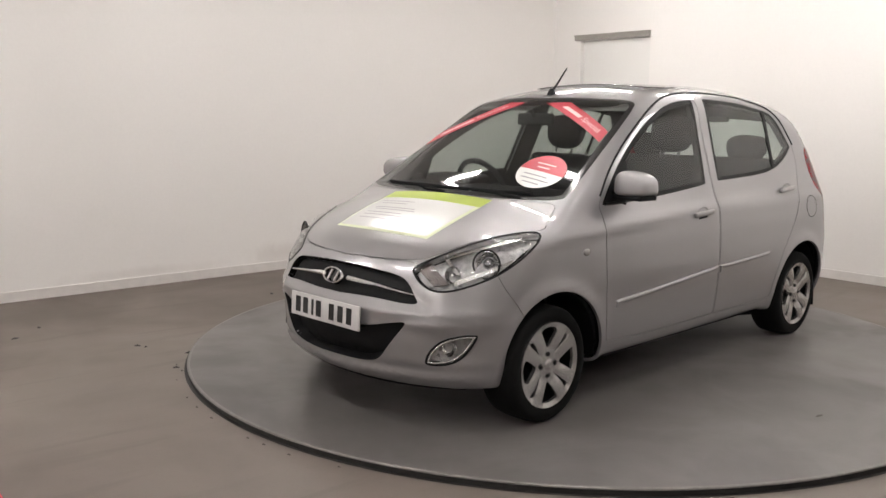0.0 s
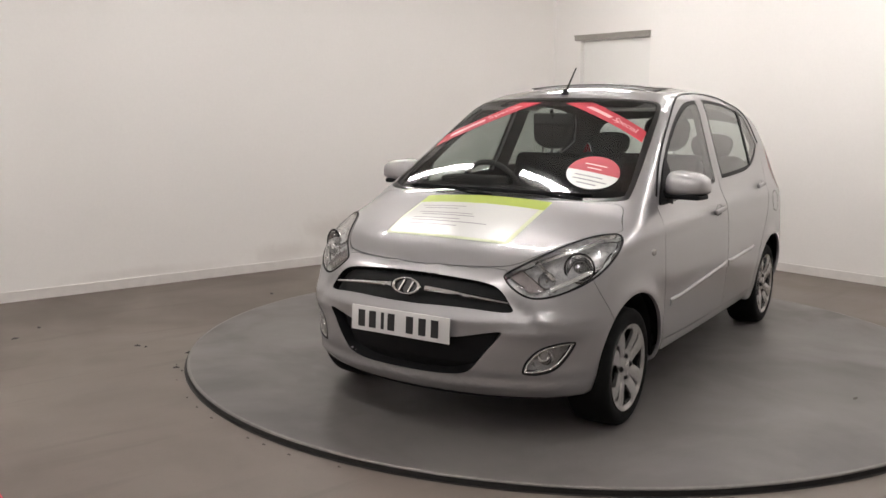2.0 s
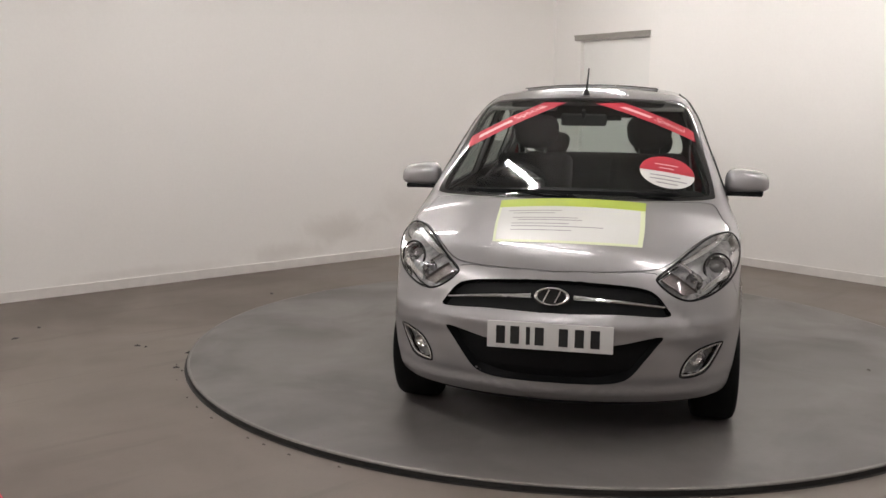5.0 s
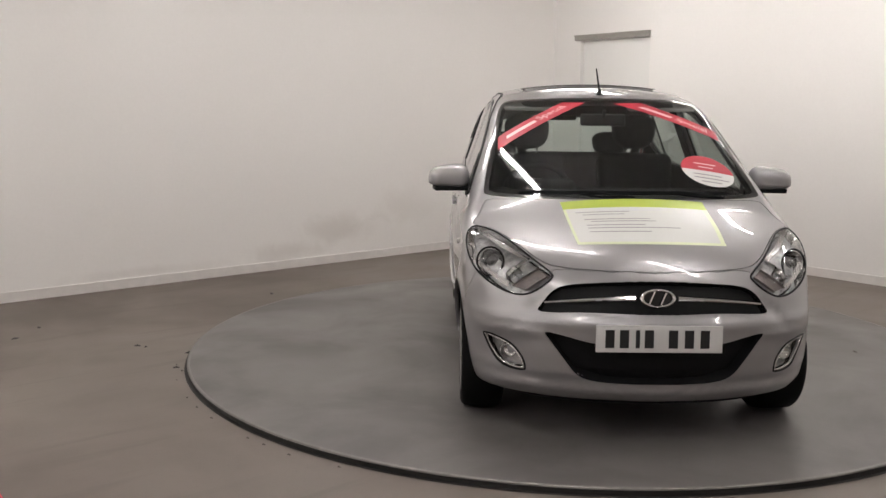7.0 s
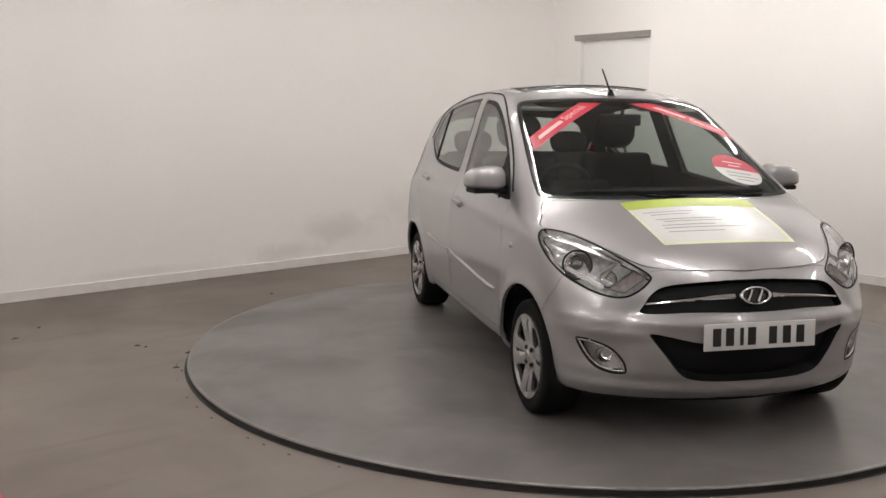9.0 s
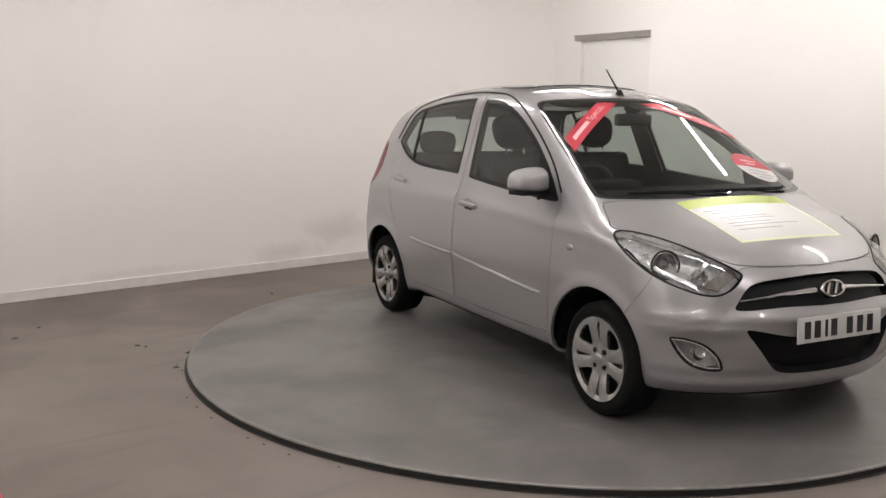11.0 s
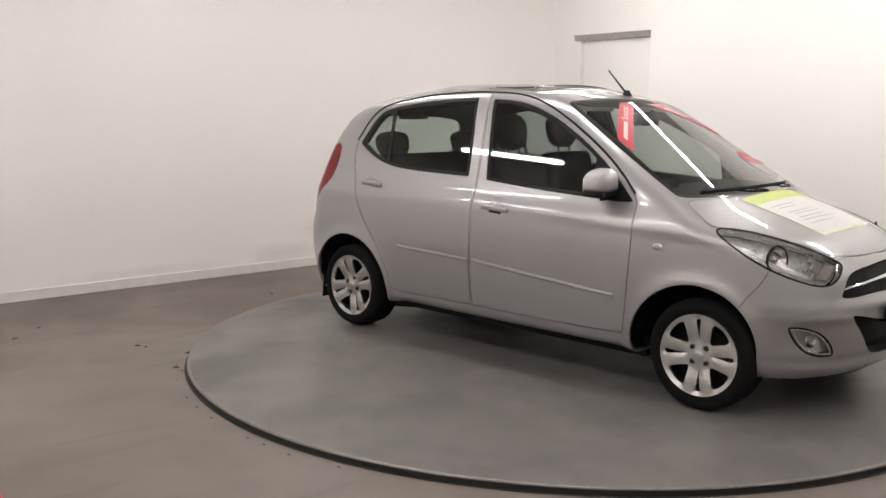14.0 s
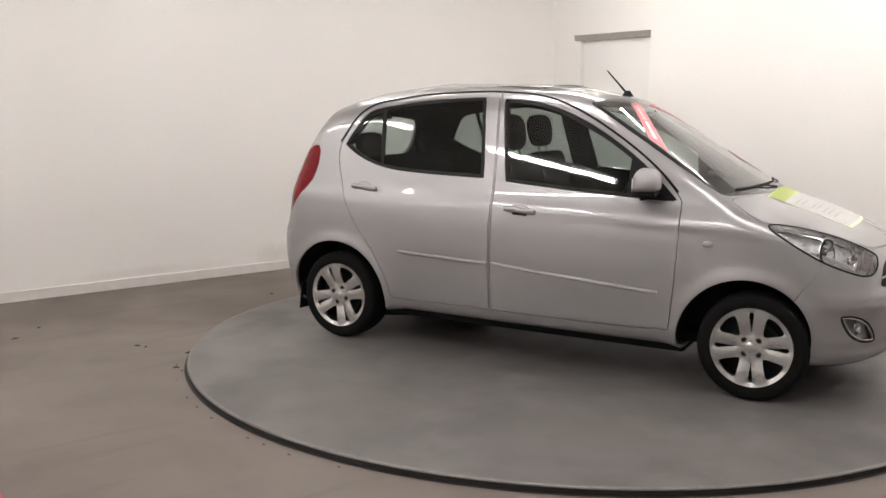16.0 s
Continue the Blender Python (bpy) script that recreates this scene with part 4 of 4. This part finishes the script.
        for door, hx, hz, y in ((fd, -0.02, 0.845, 0.785), (rd, -1.035, 0.918, 0.748)):
            q, nn = on_skin(to_skin([(hx, y, hz)]))
            h = box((0.185, 0.020, 0.028), (0, 0, 0), 0.011, 3)
            for v in h.verts:
                v.co.y -= s * 0.55 * v.co.x ** 2
            ob = part("door_handle", h, PAINT, door, "silver door handle")
            scoop = ring(0.052, 0.006, 36, 8, 0.72)
            bmesh.ops.scale(scoop, vec=(1, 0.35, 1), verts=scoop.verts)
            bmesh.ops.translate(scoop, vec=(0, -0.013 * s, -0.004), verts=scoop.verts)
            part("handle_scoop", scoop, PAINT, ob, "raised rim of the finger scoop")
            # Flat black plate: the scoop's shade under the handle is put in as colour.
            hollow = box((0.085, 0.002, 0.020), (0, -0.012 * s, -0.018), 0.0008, 1)
            part("hollow_shade", hollow, SEAL, ob, "black plate painting the shade below the handle")
            ob.location = (hx, s * (q[0, 1] + 0.014), hz + 0.004)
            ob.rotation_euler = (0, radians(3.5), radians(-3 * s if hx < -0.5 else 0) * -1)
        # front lamp: a chromed bowl with two reflectors under a clear cover
        lamp = put("headlight", one(panel_mesh(pan["headlight"], 0.0015, 0.012), side), LENS_GLASS, car, "clear headlight with chrome reflectors")
        lamp.visible_shadow = False
        put("lamp_bowl", one(panel_mesh(pan["headlight"], 0.004, 0.0, 0.042), side), LAMP_BOWL, lamp, "chrome lamp bowl")
        put("lamp_edge", one(band(pan["headlight"], -0.004, 0.046), side), CHROME, lamp, "chrome lamp edge")
        put("lamp_seal", one(loop_tube(dict(outlines())["headlight"], 0.0048), side), BLACK, lamp, "black lamp seal")
        for at, r, dark in (((1.475, 0.632, 0.735), 0.050, True), ((1.585, 0.545, 0.690), 0.034, False)):
            q, nn = on_skin(to_skin([at]))
            p = Vector(q[0])
            p.y *= s
            d = Vector((0.9, 0.36 * s, 0.1)).normalized() if r > 0.03 else Vector((0.6, 0.6 * s, 0.5)).normalized()
            bowl = lathe([(0.0, -0.042), (r * 0.35, -0.040), (r * 0.62, -0.028), (r * 0.66, -0.022), (r, -0.004), (r * 1.05, 0.0), (r * 1.10, -0.004), (r * 1.10, -0.014)], 36)
            lens = lathe([(0.0, -0.004), (r * 0.25, -0.007), (r * 0.45, -0.016), (r * 0.55, -0.030)] if dark else [(0.0, 0.002), (r * 0.16, 0.0), (r * 0.22, -0.012), (r * 0.22, -0.040)], 24)
            m = Matrix.Translation(p - Vector(nn[0] * np.array([1, s, 1])) * 0.018) @ d.to_track_quat("Y", "Z").to_matrix().to_4x4()
            for nm, bmx, mt in (("reflector", bowl, CHROME), ("projector_lens" if dark else "bulb_cap", lens, LAMP_LENS if dark else ALLOY)):
                bmesh.ops.transform(bmx, matrix=m, verts=bmx.verts)
                part(nm, bmx, mt, lamp, "dark domed projector lens" if nm == "projector_lens" else "")
            if dark:
                halo = ring(r * 1.2, 0.0045, 40, 8)
                bmesh.ops.transform(halo, matrix=m, verts=halo.verts)
                part("lamp_ring", halo, DISC, lamp, "dark ring round the projector")
        stick("turn_signal", [(1.668, s * 0.425, 0.702), (1.628, s * 0.462, 0.728), (1.612, s * 0.560, 0.650), (1.655, s * 0.508, 0.640)], SIGNAL, lamp, "brownish turn signal block", nu=6, nv=6, lift=-0.022, thick=0.006)
        stick("lamp_fin", [(1.575, s * 0.475, 0.762), (1.565, s * 0.492, 0.765), (1.575, s * 0.585, 0.690), (1.585, s * 0.570, 0.688)], CHROME, lamp, "chrome fin between the reflectors", nu=2, nv=10, lift=-0.020, thick=0.004)
        stick("lamp_visor", [(1.56, s * 0.500, 0.770), (1.28, s * 0.668, 0.846), (1.30, s * 0.676, 0.834), (1.575, s * 0.510, 0.755)], ALLOY, lamp, "satin visor along the lamp's upper edge", nu=12, nv=3, lift=-0.016)
        stick("lamp_sill", [(1.60, s * 0.575, 0.645), (1.40, s * 0.708, 0.730), (1.385, s * 0.705, 0.748), (1.59, s * 0.565, 0.664)], ALLOY, lamp, "satin sill along the lamp's lower edge", nu=12, nv=3, lift=-0.012)
        fog = put("fog_light", one(panel_mesh(pan["fog_light"], 0.001, 0.006), side), LENS_GLASS, bumper, "clear fog light in a chrome ring")
        fog.visible_shadow = False
        put("fog_bowl", one(panel_mesh(pan["fog_light"], 0.006, 0.0, 0.03), side), FOG_BOWL, fog, "dark fog light bowl")
        put("fog_ring", one(loop_tube(shrunk(dict(outlines())["fog_light"], 0.009), 0.0048), side), ALLOY, fog, "satin silver fog light ring")
        put("fog_seal", one(loop_tube(dict(outlines())["fog_light"], 0.0052), side), BLACK, fog, "black fog light seal")
        q, nn = on_skin(to_skin([(1.655, 0.60, 0.372)]))
        bowl = lathe([(0.0, -0.02), (0.015, -0.018), (0.03, -0.006), (0.034, 0.0), (0.036, -0.004)], 28)
        m = Matrix.Translation(Vector((q[0, 0], s * q[0, 1], q[0, 2])) - Vector(nn[0] * np.array([1, s, 1])) * 0.014) @ Vector((1, 0.3 * s, 0)).to_track_quat("Y", "Z").to_matrix().to_4x4()
        bmesh.ops.transform(bowl, matrix=m, verts=bowl.verts)
        part("fog_reflector", bowl, CHROME, fog)
        put("tail_light", one(panel_mesh(pan["tail_light"], 0.0015, 0.012), side), RED_LENS, car, "red tail light")
        # side repeater, mud flap, wheel well
        q, nn = on_skin(to_skin([(0.965, 0.79, 0.745)]))
        rep = lathe([(0.0, 0.008), (0.012, 0.007), (0.019, 0.003), (0.021, -0.002)], 24)
        bmesh.ops.scale(rep, vec=(1.25, s, 0.8), verts=rep.verts)
        bmesh.ops.translate(rep, vec=(q[0, 0], s * q[0, 1], q[0, 2]), verts=rep.verts)
        part("side_repeater", rep, AMBER, car, "small clear side repeater lamp")
        if side > 0:
            c = [(-1.400, 0.77, 0.868), (-1.262, 0.77, 0.868), (-1.262, 0.79, 0.738), (-1.400, 0.79, 0.738)]
            flap = stick("fuel_flap", c, PAINT, car, "silver fuel filler flap", nu=6, nv=6, lift=0.0008)
            put("flap_gap", loop_tube(to_skin(rounded(c, 3)), 0.0026), SEAL, flap, "dark gap round the flap")
        for hx, arch in ARCHES:
            bm = bmesh.new()
            rows = []
            for i in range(33):
                a = -0.1 + (math.pi + 0.2) * i / 32
                r = arch + 0.004
                lx, lz = hx + r * math.cos(a), HUB_Z + r * math.sin(a)
                edge = min(0.735, float(on_skin(to_skin([(lx, 0.75, max(lz, 0.2))]))[0][0, 1]) - 0.022)
                rows.append([bm.verts.new((lx, s * y, lz)) for y in (0.46, 0.60, edge)])
            for p, q2 in zip(rows, rows[1:]):
                for j in range(2):
                    bm.faces.new((p[j], p[j + 1], q2[j + 1], q2[j]))
            bm.faces.new([r[0] for r in rows])
            part("wheel_well", bm, BLACK, car, "black wheel well liner")
            wheel(car, HUB_X if hx > 0 else -REAR_X, s)
        part("mud_flap", box((0.012, 0.15, 0.17), (-REAR_X - 0.305, s * 0.665, 0.225), 0.004, 2, Matrix.Rotation(radians(6), 3, "Y")), BLACK, car, "black rubber mud flap")
        mirror(car, s)
    # dark lining inside the skin
    V, F, k = [], [], 0
    for nm in trim_sources:
        P, N, t = pan[nm]
        for s in (1, -1):
            Q = (P - N * 0.035) * np.array([1, s, 1])
            ok = (P[t].mean(1)[:, 0] < 1.05) & (np.hypot(np.abs(P[t].mean(1)[:, 0]) - HUB_X, P[t].mean(1)[:, 2] - HUB_Z) > 0.36)
            V.append(Q)
            F += [(a + k, b + k, c + k) for a, b, c in t[ok].tolist()]
            k += len(Q)
    mesh_object("cabin_lining", np.concatenate(V), F, TRIM, car, "dark cabin lining")
    part("underbody", box((1.66, 1.20, 0.055), (0, 0, 0.178), 0.015), BLACK, car, "black underbody")
    part("engine_shield", box((0.80, 0.84, 0.04), (1.20, 0, 0.188), 0.015), BLACK, car)
    part("rear_underbody", box((0.75, 0.90, 0.045), (-1.22, 0, 0.188), 0.015), BLACK, car)
    axle = part("rear_axle", tube([(-1.08, -0.60, 0.20), (-1.08, 0.60, 0.20)], 0.035, 12), BLACK, car, "black rear axle beam")
    for s in (1, -1):
        part("trailing_arm", box((0.36, 0.07, 0.075), (-0.99, s * 0.56, 0.165), 0.02, 2, Matrix.Rotation(radians(-7), 3, "Y")), BLACK, axle)
    part("silencer", box((0.34, 0.22, 0.10), (-1.42, 0.30, 0.19), 0.045, 3), DISC, car, "dark exhaust silencer")
    part("exhaust_pipe", tube([(0.7, 0.12, 0.150), (-0.8, 0.12, 0.150), (-1.05, 0.2, 0.145), (-1.3, 0.28, 0.175)], 0.022, 10), DISC, car, "dark exhaust pipe")
    cabin(car)
    roof_things(car)
    stickers(car, hood, screen)
    return car


LAMP_BOWL = material("lamp_bowl", (0.70, 0.70, 0.71), 0.30, 0.45, vary=0.4, size=30, fine=45, bump=1.0)
LAMP_LENS = material("projector_glass", (0.34, 0.34, 0.35), 0.15, 0.8, vary=0.3, size=30, coat=1.0)
SIGNAL = material("turn_signal_lens", (0.30, 0.26, 0.25), 0.3, 0.3, vary=0.4, size=40, fine=120, bump=0.6)
FOG_BOWL = material("fog_bowl", (0.60, 0.60, 0.60), 0.3, 0.5, vary=0.3, size=25)


def cabin(car):
    seat(car, 0.0, 0.34)
    seat(car, 0.12, -0.34)
    bench = part("rear_bench", cushion((0.48, 1.16, 0.16), (-0.88, 0, 0.55), 0.06, -8), FABRIC, car, "dark fabric rear bench")
    part("bench_back", cushion((0.14, 1.16, 0.52), (-1.18, 0, 0.83), 0.06, -18), FABRIC, bench)
    for y in (0.36, -0.36):
        part("headrest", pad((0.05, 0.135, 0.085), (-1.25, y, 1.145), -12), FABRIC, bench, "padded oval head restraint")
    dash = part("dashboard", box((0.42, 1.28, 0.24), (0.80, 0, 0.86), 0.07, 4), TRIM, car, "dark grey dashboard")
    part("instrument_hood", box((0.18, 0.34, 0.08), (0.66, -0.35, 0.985), 0.035, 4), TRIM, dash)
    part("centre_console", box((0.30, 0.26, 0.42), (0.62, 0, 0.70), 0.05, 3), TRIM, dash)
    part("dash_shelf", box((0.26, 0.96, 0.02), (0.95, 0, 0.925), 0.008, 2), TRIM, dash)
    wheel_ = ring(0.175, 0.016, 48, 10)
    for a in (0.2, math.pi - 0.2, -math.pi / 2):
        spoke = tube([(0, 0.01, 0), (0.17 * math.cos(a), 0, 0.17 * math.sin(a))], 0.017, 8)
        me = bpy.data.meshes.new("spoke_tmp")
        spoke.to_mesh(me)
        spoke.free()
        wheel_.from_mesh(me)
        bpy.data.meshes.remove(me)
    hubm = bpy.data.meshes.new("hub_tmp")
    hb = lathe([(0.0, -0.02), (0.05, -0.018), (0.065, 0.0), (0.06, 0.03)], 24)
    hb.to_mesh(hubm)
    hb.free()
    wheel_.from_mesh(hubm)
    bpy.data.meshes.remove(hubm)
    bmesh.ops.rotate(wheel_, cent=(0, 0, 0), matrix=Matrix.Rotation(radians(-90), 3, "Z"), verts=wheel_.verts)
    bmesh.ops.rotate(wheel_, cent=(0, 0, 0), matrix=Matrix.Rotation(radians(24), 3, "Y"), verts=wheel_.verts)
    bmesh.ops.translate(wheel_, vec=(0.46, -0.35, 0.93), verts=wheel_.verts)
    part("steering_wheel", wheel_, BLACK, car, "black three-spoke steering wheel")
    rear = part("rear_view_mirror", box((0.035, 0.24, 0.065), (0.42, 0.0, 1.325), 0.015, 3), BLACK, car, "black rear-view mirror")
    part("mirror_stem", tube([(0.43, 0, 1.335), (0.46, 0, 1.375)], 0.010), BLACK, rear)
    part("cabin_floor", box((2.5, 1.25, 0.04), (-0.3, 0, 0.24), 0.01), TRIM, car)
    part("parcel_shelf", box((0.36, 1.08, 0.02), (-1.40, 0, 0.96), 0.006), TRIM, car)
    part("engine_bulkhead", box((0.02, 1.20, 0.62), (1.03, 0, 0.56), 0.004), TRIM, car)
    for y in (0.34, -0.34):
        part("sun_visor", box((0.15, 0.36, 0.02), (0.24, y, 1.395), 0.008, 2, Matrix.Rotation(radians(12), 3, "Y")), HEADLINER, car, "grey sun visor")


def roof_things(car):
    base = lathe([(0.0, 0.022), (0.008, 0.021), (0.013, 0.012), (0.020, 0.0)], 20, "Z")
    bmesh.ops.scale(base, vec=(1.9, 1, 1.6), verts=base.verts)
    bmesh.ops.translate(base, vec=(0.29, 0, np.interp(0.29, *TOP) - 0.004), verts=base.verts)
    a = part("aerial_base", base, BLACK, car, "black roof aerial")
    part("aerial_rod", tube([(0.287, 0, 1.473), (0.163, 0, 1.605)], 0.0062, 8, 0.0036), BLACK, a)
    # sunroof, a dark pane tilted up at its rear
    glass_ = box((0.32, 0.76, 0.004), (0, 0, 0), 0.0015, 2, Matrix.Rotation(radians(1.1), 3, "Y"))
    bmesh.ops.subdivide_edges(glass_, edges=[e for e in glass_.edges if abs(e.verts[0].co.y - e.verts[1].co.y) > 0.5], cuts=9)
    for v in glass_.verts:
        v.co.z -= 0.155 * v.co.y ** 2
        v.co += Vector((-0.2, 0, 1.5262))
    sun = part("sunroof", glass_, GLOSSBLACK, car, "dark glass sunroof tilted open")
    tray = box((0.30, 0.74, 0.03), (0, 0, -0.0165), 0.004, 2)
    bmesh.ops.subdivide_edges(tray, edges=[e for e in tray.edges if abs(e.verts[0].co.y - e.verts[1].co.y) > 0.5], cuts=9)
    for v in tray.verts:
        v.co.z -= 0.155 * v.co.y ** 2
        v.co += Vector((-0.2, 0, 1.5232))
    part("sunroof_tray", tray, PAINT, sun)
    stick("sunroof_frame", [(0.02, -0.41, 1.49), (0.02, 0.41, 1.49), (-0.50, 0.41, 1.5), (-0.50, -0.41, 1.5)], PAINT, sun, nu=12, nv=8, lift=0.001)
    for side in (1, -1):
        # the dark gap along the roof, above both door frames
        seam = rounded([(0.80, 0.725, 0.985), (0.696, 0.68, 1.083), (0.538, 0.64, 1.20), (0.346, 0.602, 1.316), (0.141, 0.553, 1.411), (-0.072, 0.505, 1.465), (-0.25, 0.505, 1.472), (-0.584, 0.505, 1.465), (-0.87, 0.52, 1.440), (-1.07, 0.535, 1.408), (-1.17, 0.58, 1.338), (-1.262, 0.635, 1.165)], 2, False)
        q, n = on_skin(to_skin(seam))
        part("roof_gutter", tube([(p[0], side * p[1], p[2]) for p in q], 0.0055, 8), BLACK, car, "black roof gutter strip")
    part("high_brake_light", box((0.03, 0.26, 0.035), (-1.415, 0, 1.325), 0.008), BLACK, car, "dark high brake light")
    # wipers at the foot of the screen
    for y0, y1 in ((-0.50, 0.06), (0.02, 0.50)):
        def at(x, y, up):
            q, n = on_skin(to_skin([(x, y, np.interp(x, *TOP) - 0.17 * y * y)]))
            q[0, 1] = math.copysign(q[0, 1], y)
            return (q[0, 0], q[0, 1], q[0, 2] + up)
        w = part("wiper", tube([at(1.095 - 0.26 * y * y, y, 0.006) for y in np.linspace(y0, y1, 12)], 0.005, 6), BLACK, car, "black windscreen wiper")
        part("wiper_arm", tube([at(1.135 - 0.3 * (y1 - 0.03) ** 2, y1 - 0.03, 0.004), at(1.115 - 0.28 * ((y0 + y1) / 2 + 0.1) ** 2, (y0 + y1) / 2 + 0.1, 0.010), at(1.095 - 0.26 * ((y0 + y1) / 2) ** 2, (y0 + y1) / 2, 0.009)], 0.005, 6), BLACK, w)


BANNERS = ([(0.60, -0.574, 0), (0.70, -0.576, 0), (0.392, -0.095, 0), (0.378, -0.215, 0)], [(0.398, 0.055, 0), (0.380, 0.205, 0), (0.54, 0.565, 0), (0.62, 0.572, 0)])


def stickers(car, hood, screen):
    c = [(1.150, -0.315, 0.95), (1.130, 0.345, 0.95), (1.545, 0.345, 0.81), (1.545, -0.285, 0.81)]
    sheet = stick("hood_sticker", c, PALE_LIME, hood, "white and lime printed sheet stuck on the hood", nu=16, nv=12, lift=0.0012)
    stick("white_field", within(c, 0.02, 0.965, 0.2, 0.955), PAPER, sheet, nu=14, nv=10, lift=0.0022)
    stick("lime_band", within(c, 0.0, 1.0, 0.0, 0.2), LIME, sheet, "bright lime band", nu=16, nv=4, lift=0.0024)
    for v, u0, u1 in ((0.30, 0.08, 0.44), (0.36, 0.12, 0.40), (0.47, 0.12, 0.55), (0.52, 0.16, 0.58), (0.60, 0.12, 0.50), (0.66, 0.12, 0.72), (0.74, 0.12, 0.52)):
        stick("print_bar", within(c, u0, u1, v, v + 0.016), INK, sheet, nu=8, nv=1, lift=0.0032)
    for strip_ in BANNERS:
        c = [(x, y, np.interp(x, *TOP) - 0.175 * y * y) for x, y, _ in strip_]
        b = stick("screen_banner", c, RED, screen, "red printed banner across the screen corner", nu=8, nv=18, lift=0.002)
        # both are read from the left to the right, in front of the car
        u0, u1, v0, v1, v2, v3 = (0.76, 0.20, 0.12, 0.50, 0.54, 0.88) if strip_[0][1] < 0 else (0.76, 0.22, 0.16, 0.50, 0.54, 0.88)
        stick("print_bar", within(c, 0.36, 0.62, v0, v1), PINK, b, nu=2, nv=8, lift=0.003)
        w = within(c, min(u0, u1), max(u0, u1), v2, v3)
        words = [w[1], w[2], w[3], w[0]] if strip_[0][1] < 0 else [w[0], w[3], w[2], w[1]]
        letters("Special", words, PINK, b)
    # the round price sticker
    def disc(a0, a1, r0, r1, mat, name, parent, label="", lift=0.002):
        rows, F, N = [], [], []
        n, m = 40, 5
        for i in range(n + 1):
            a = a0 + (a1 - a0) * i / n
            for j in range(m + 1):
                r = r0 + (r1 - r0) * j / m
                u, v = r * math.cos(a), r * math.sin(a)
                rows.append((u, v))
        pts = np.array([(0.888 - v * 0.86, 0.437 + u, np.interp(0.888 - v * 0.86, *TOP) - 0.175 * (0.437 + u) ** 2) for u, v in rows])
        q, nn = on_skin(to_skin(pts))
        for i in range(n):
            for j in range(m):
                k = i * (m + 1) + j
                F.append((k, k + m + 1, k + m + 2, k + 1))
        f = F[2]
        if np.cross(q[f[1]] - q[f[0]], q[f[2]] - q[f[0]]) @ nn[f[0]] < 0:
            F = [tuple(reversed(f)) for f in F]
        return mesh_object(name, q + nn * lift, F, mat, parent, label, nn)
    d = disc(0, 2 * math.pi, 0.0, 0.128, PAPER, "price_sticker", screen, "round red and white price sticker")
    disc(0.0, math.pi, 0.0005, 0.1285, RED, "red_half", d, "red upper half", 0.003)
    for x, y0, y1 in ((0.915, 0.36, 0.50), (0.94, 0.36, 0.53), (0.965, 0.39, 0.49), (0.86, 0.40, 0.47), (0.835, 0.38, 0.49)):
        z = lambda a, b: np.interp(a, *TOP) - 0.175 * b * b
        stick("print_bar", [(x, y0, z(x, y0)), (x, y1, z(x, y1)), (x + 0.007, y1, z(x, y1)), (x + 0.007, y0, z(x, y0))], INK if x > 0.9 else PINK, d, nu=4, nv=1, lift=0.0042)


room()
battens()
table_ = turntable()
floor_marks()
car_ = build_car()


def motions():
    """The turntable carries the car round, evenly and slowly."""
    rows_table, rows_car = [], []
    for k in range(17):
        a = 0.008035 * k * k + 6.53234 * k - 128.155
        turn = pose(0, 0, 0, 0, 0, a)
        rows_table.append((float(k), turn))
        rows_car.append((float(k), turn @ pose(0.0204, 0.1219, 0)))
    walk(table_, rows_table)
    walk(car_, rows_car)


motions()
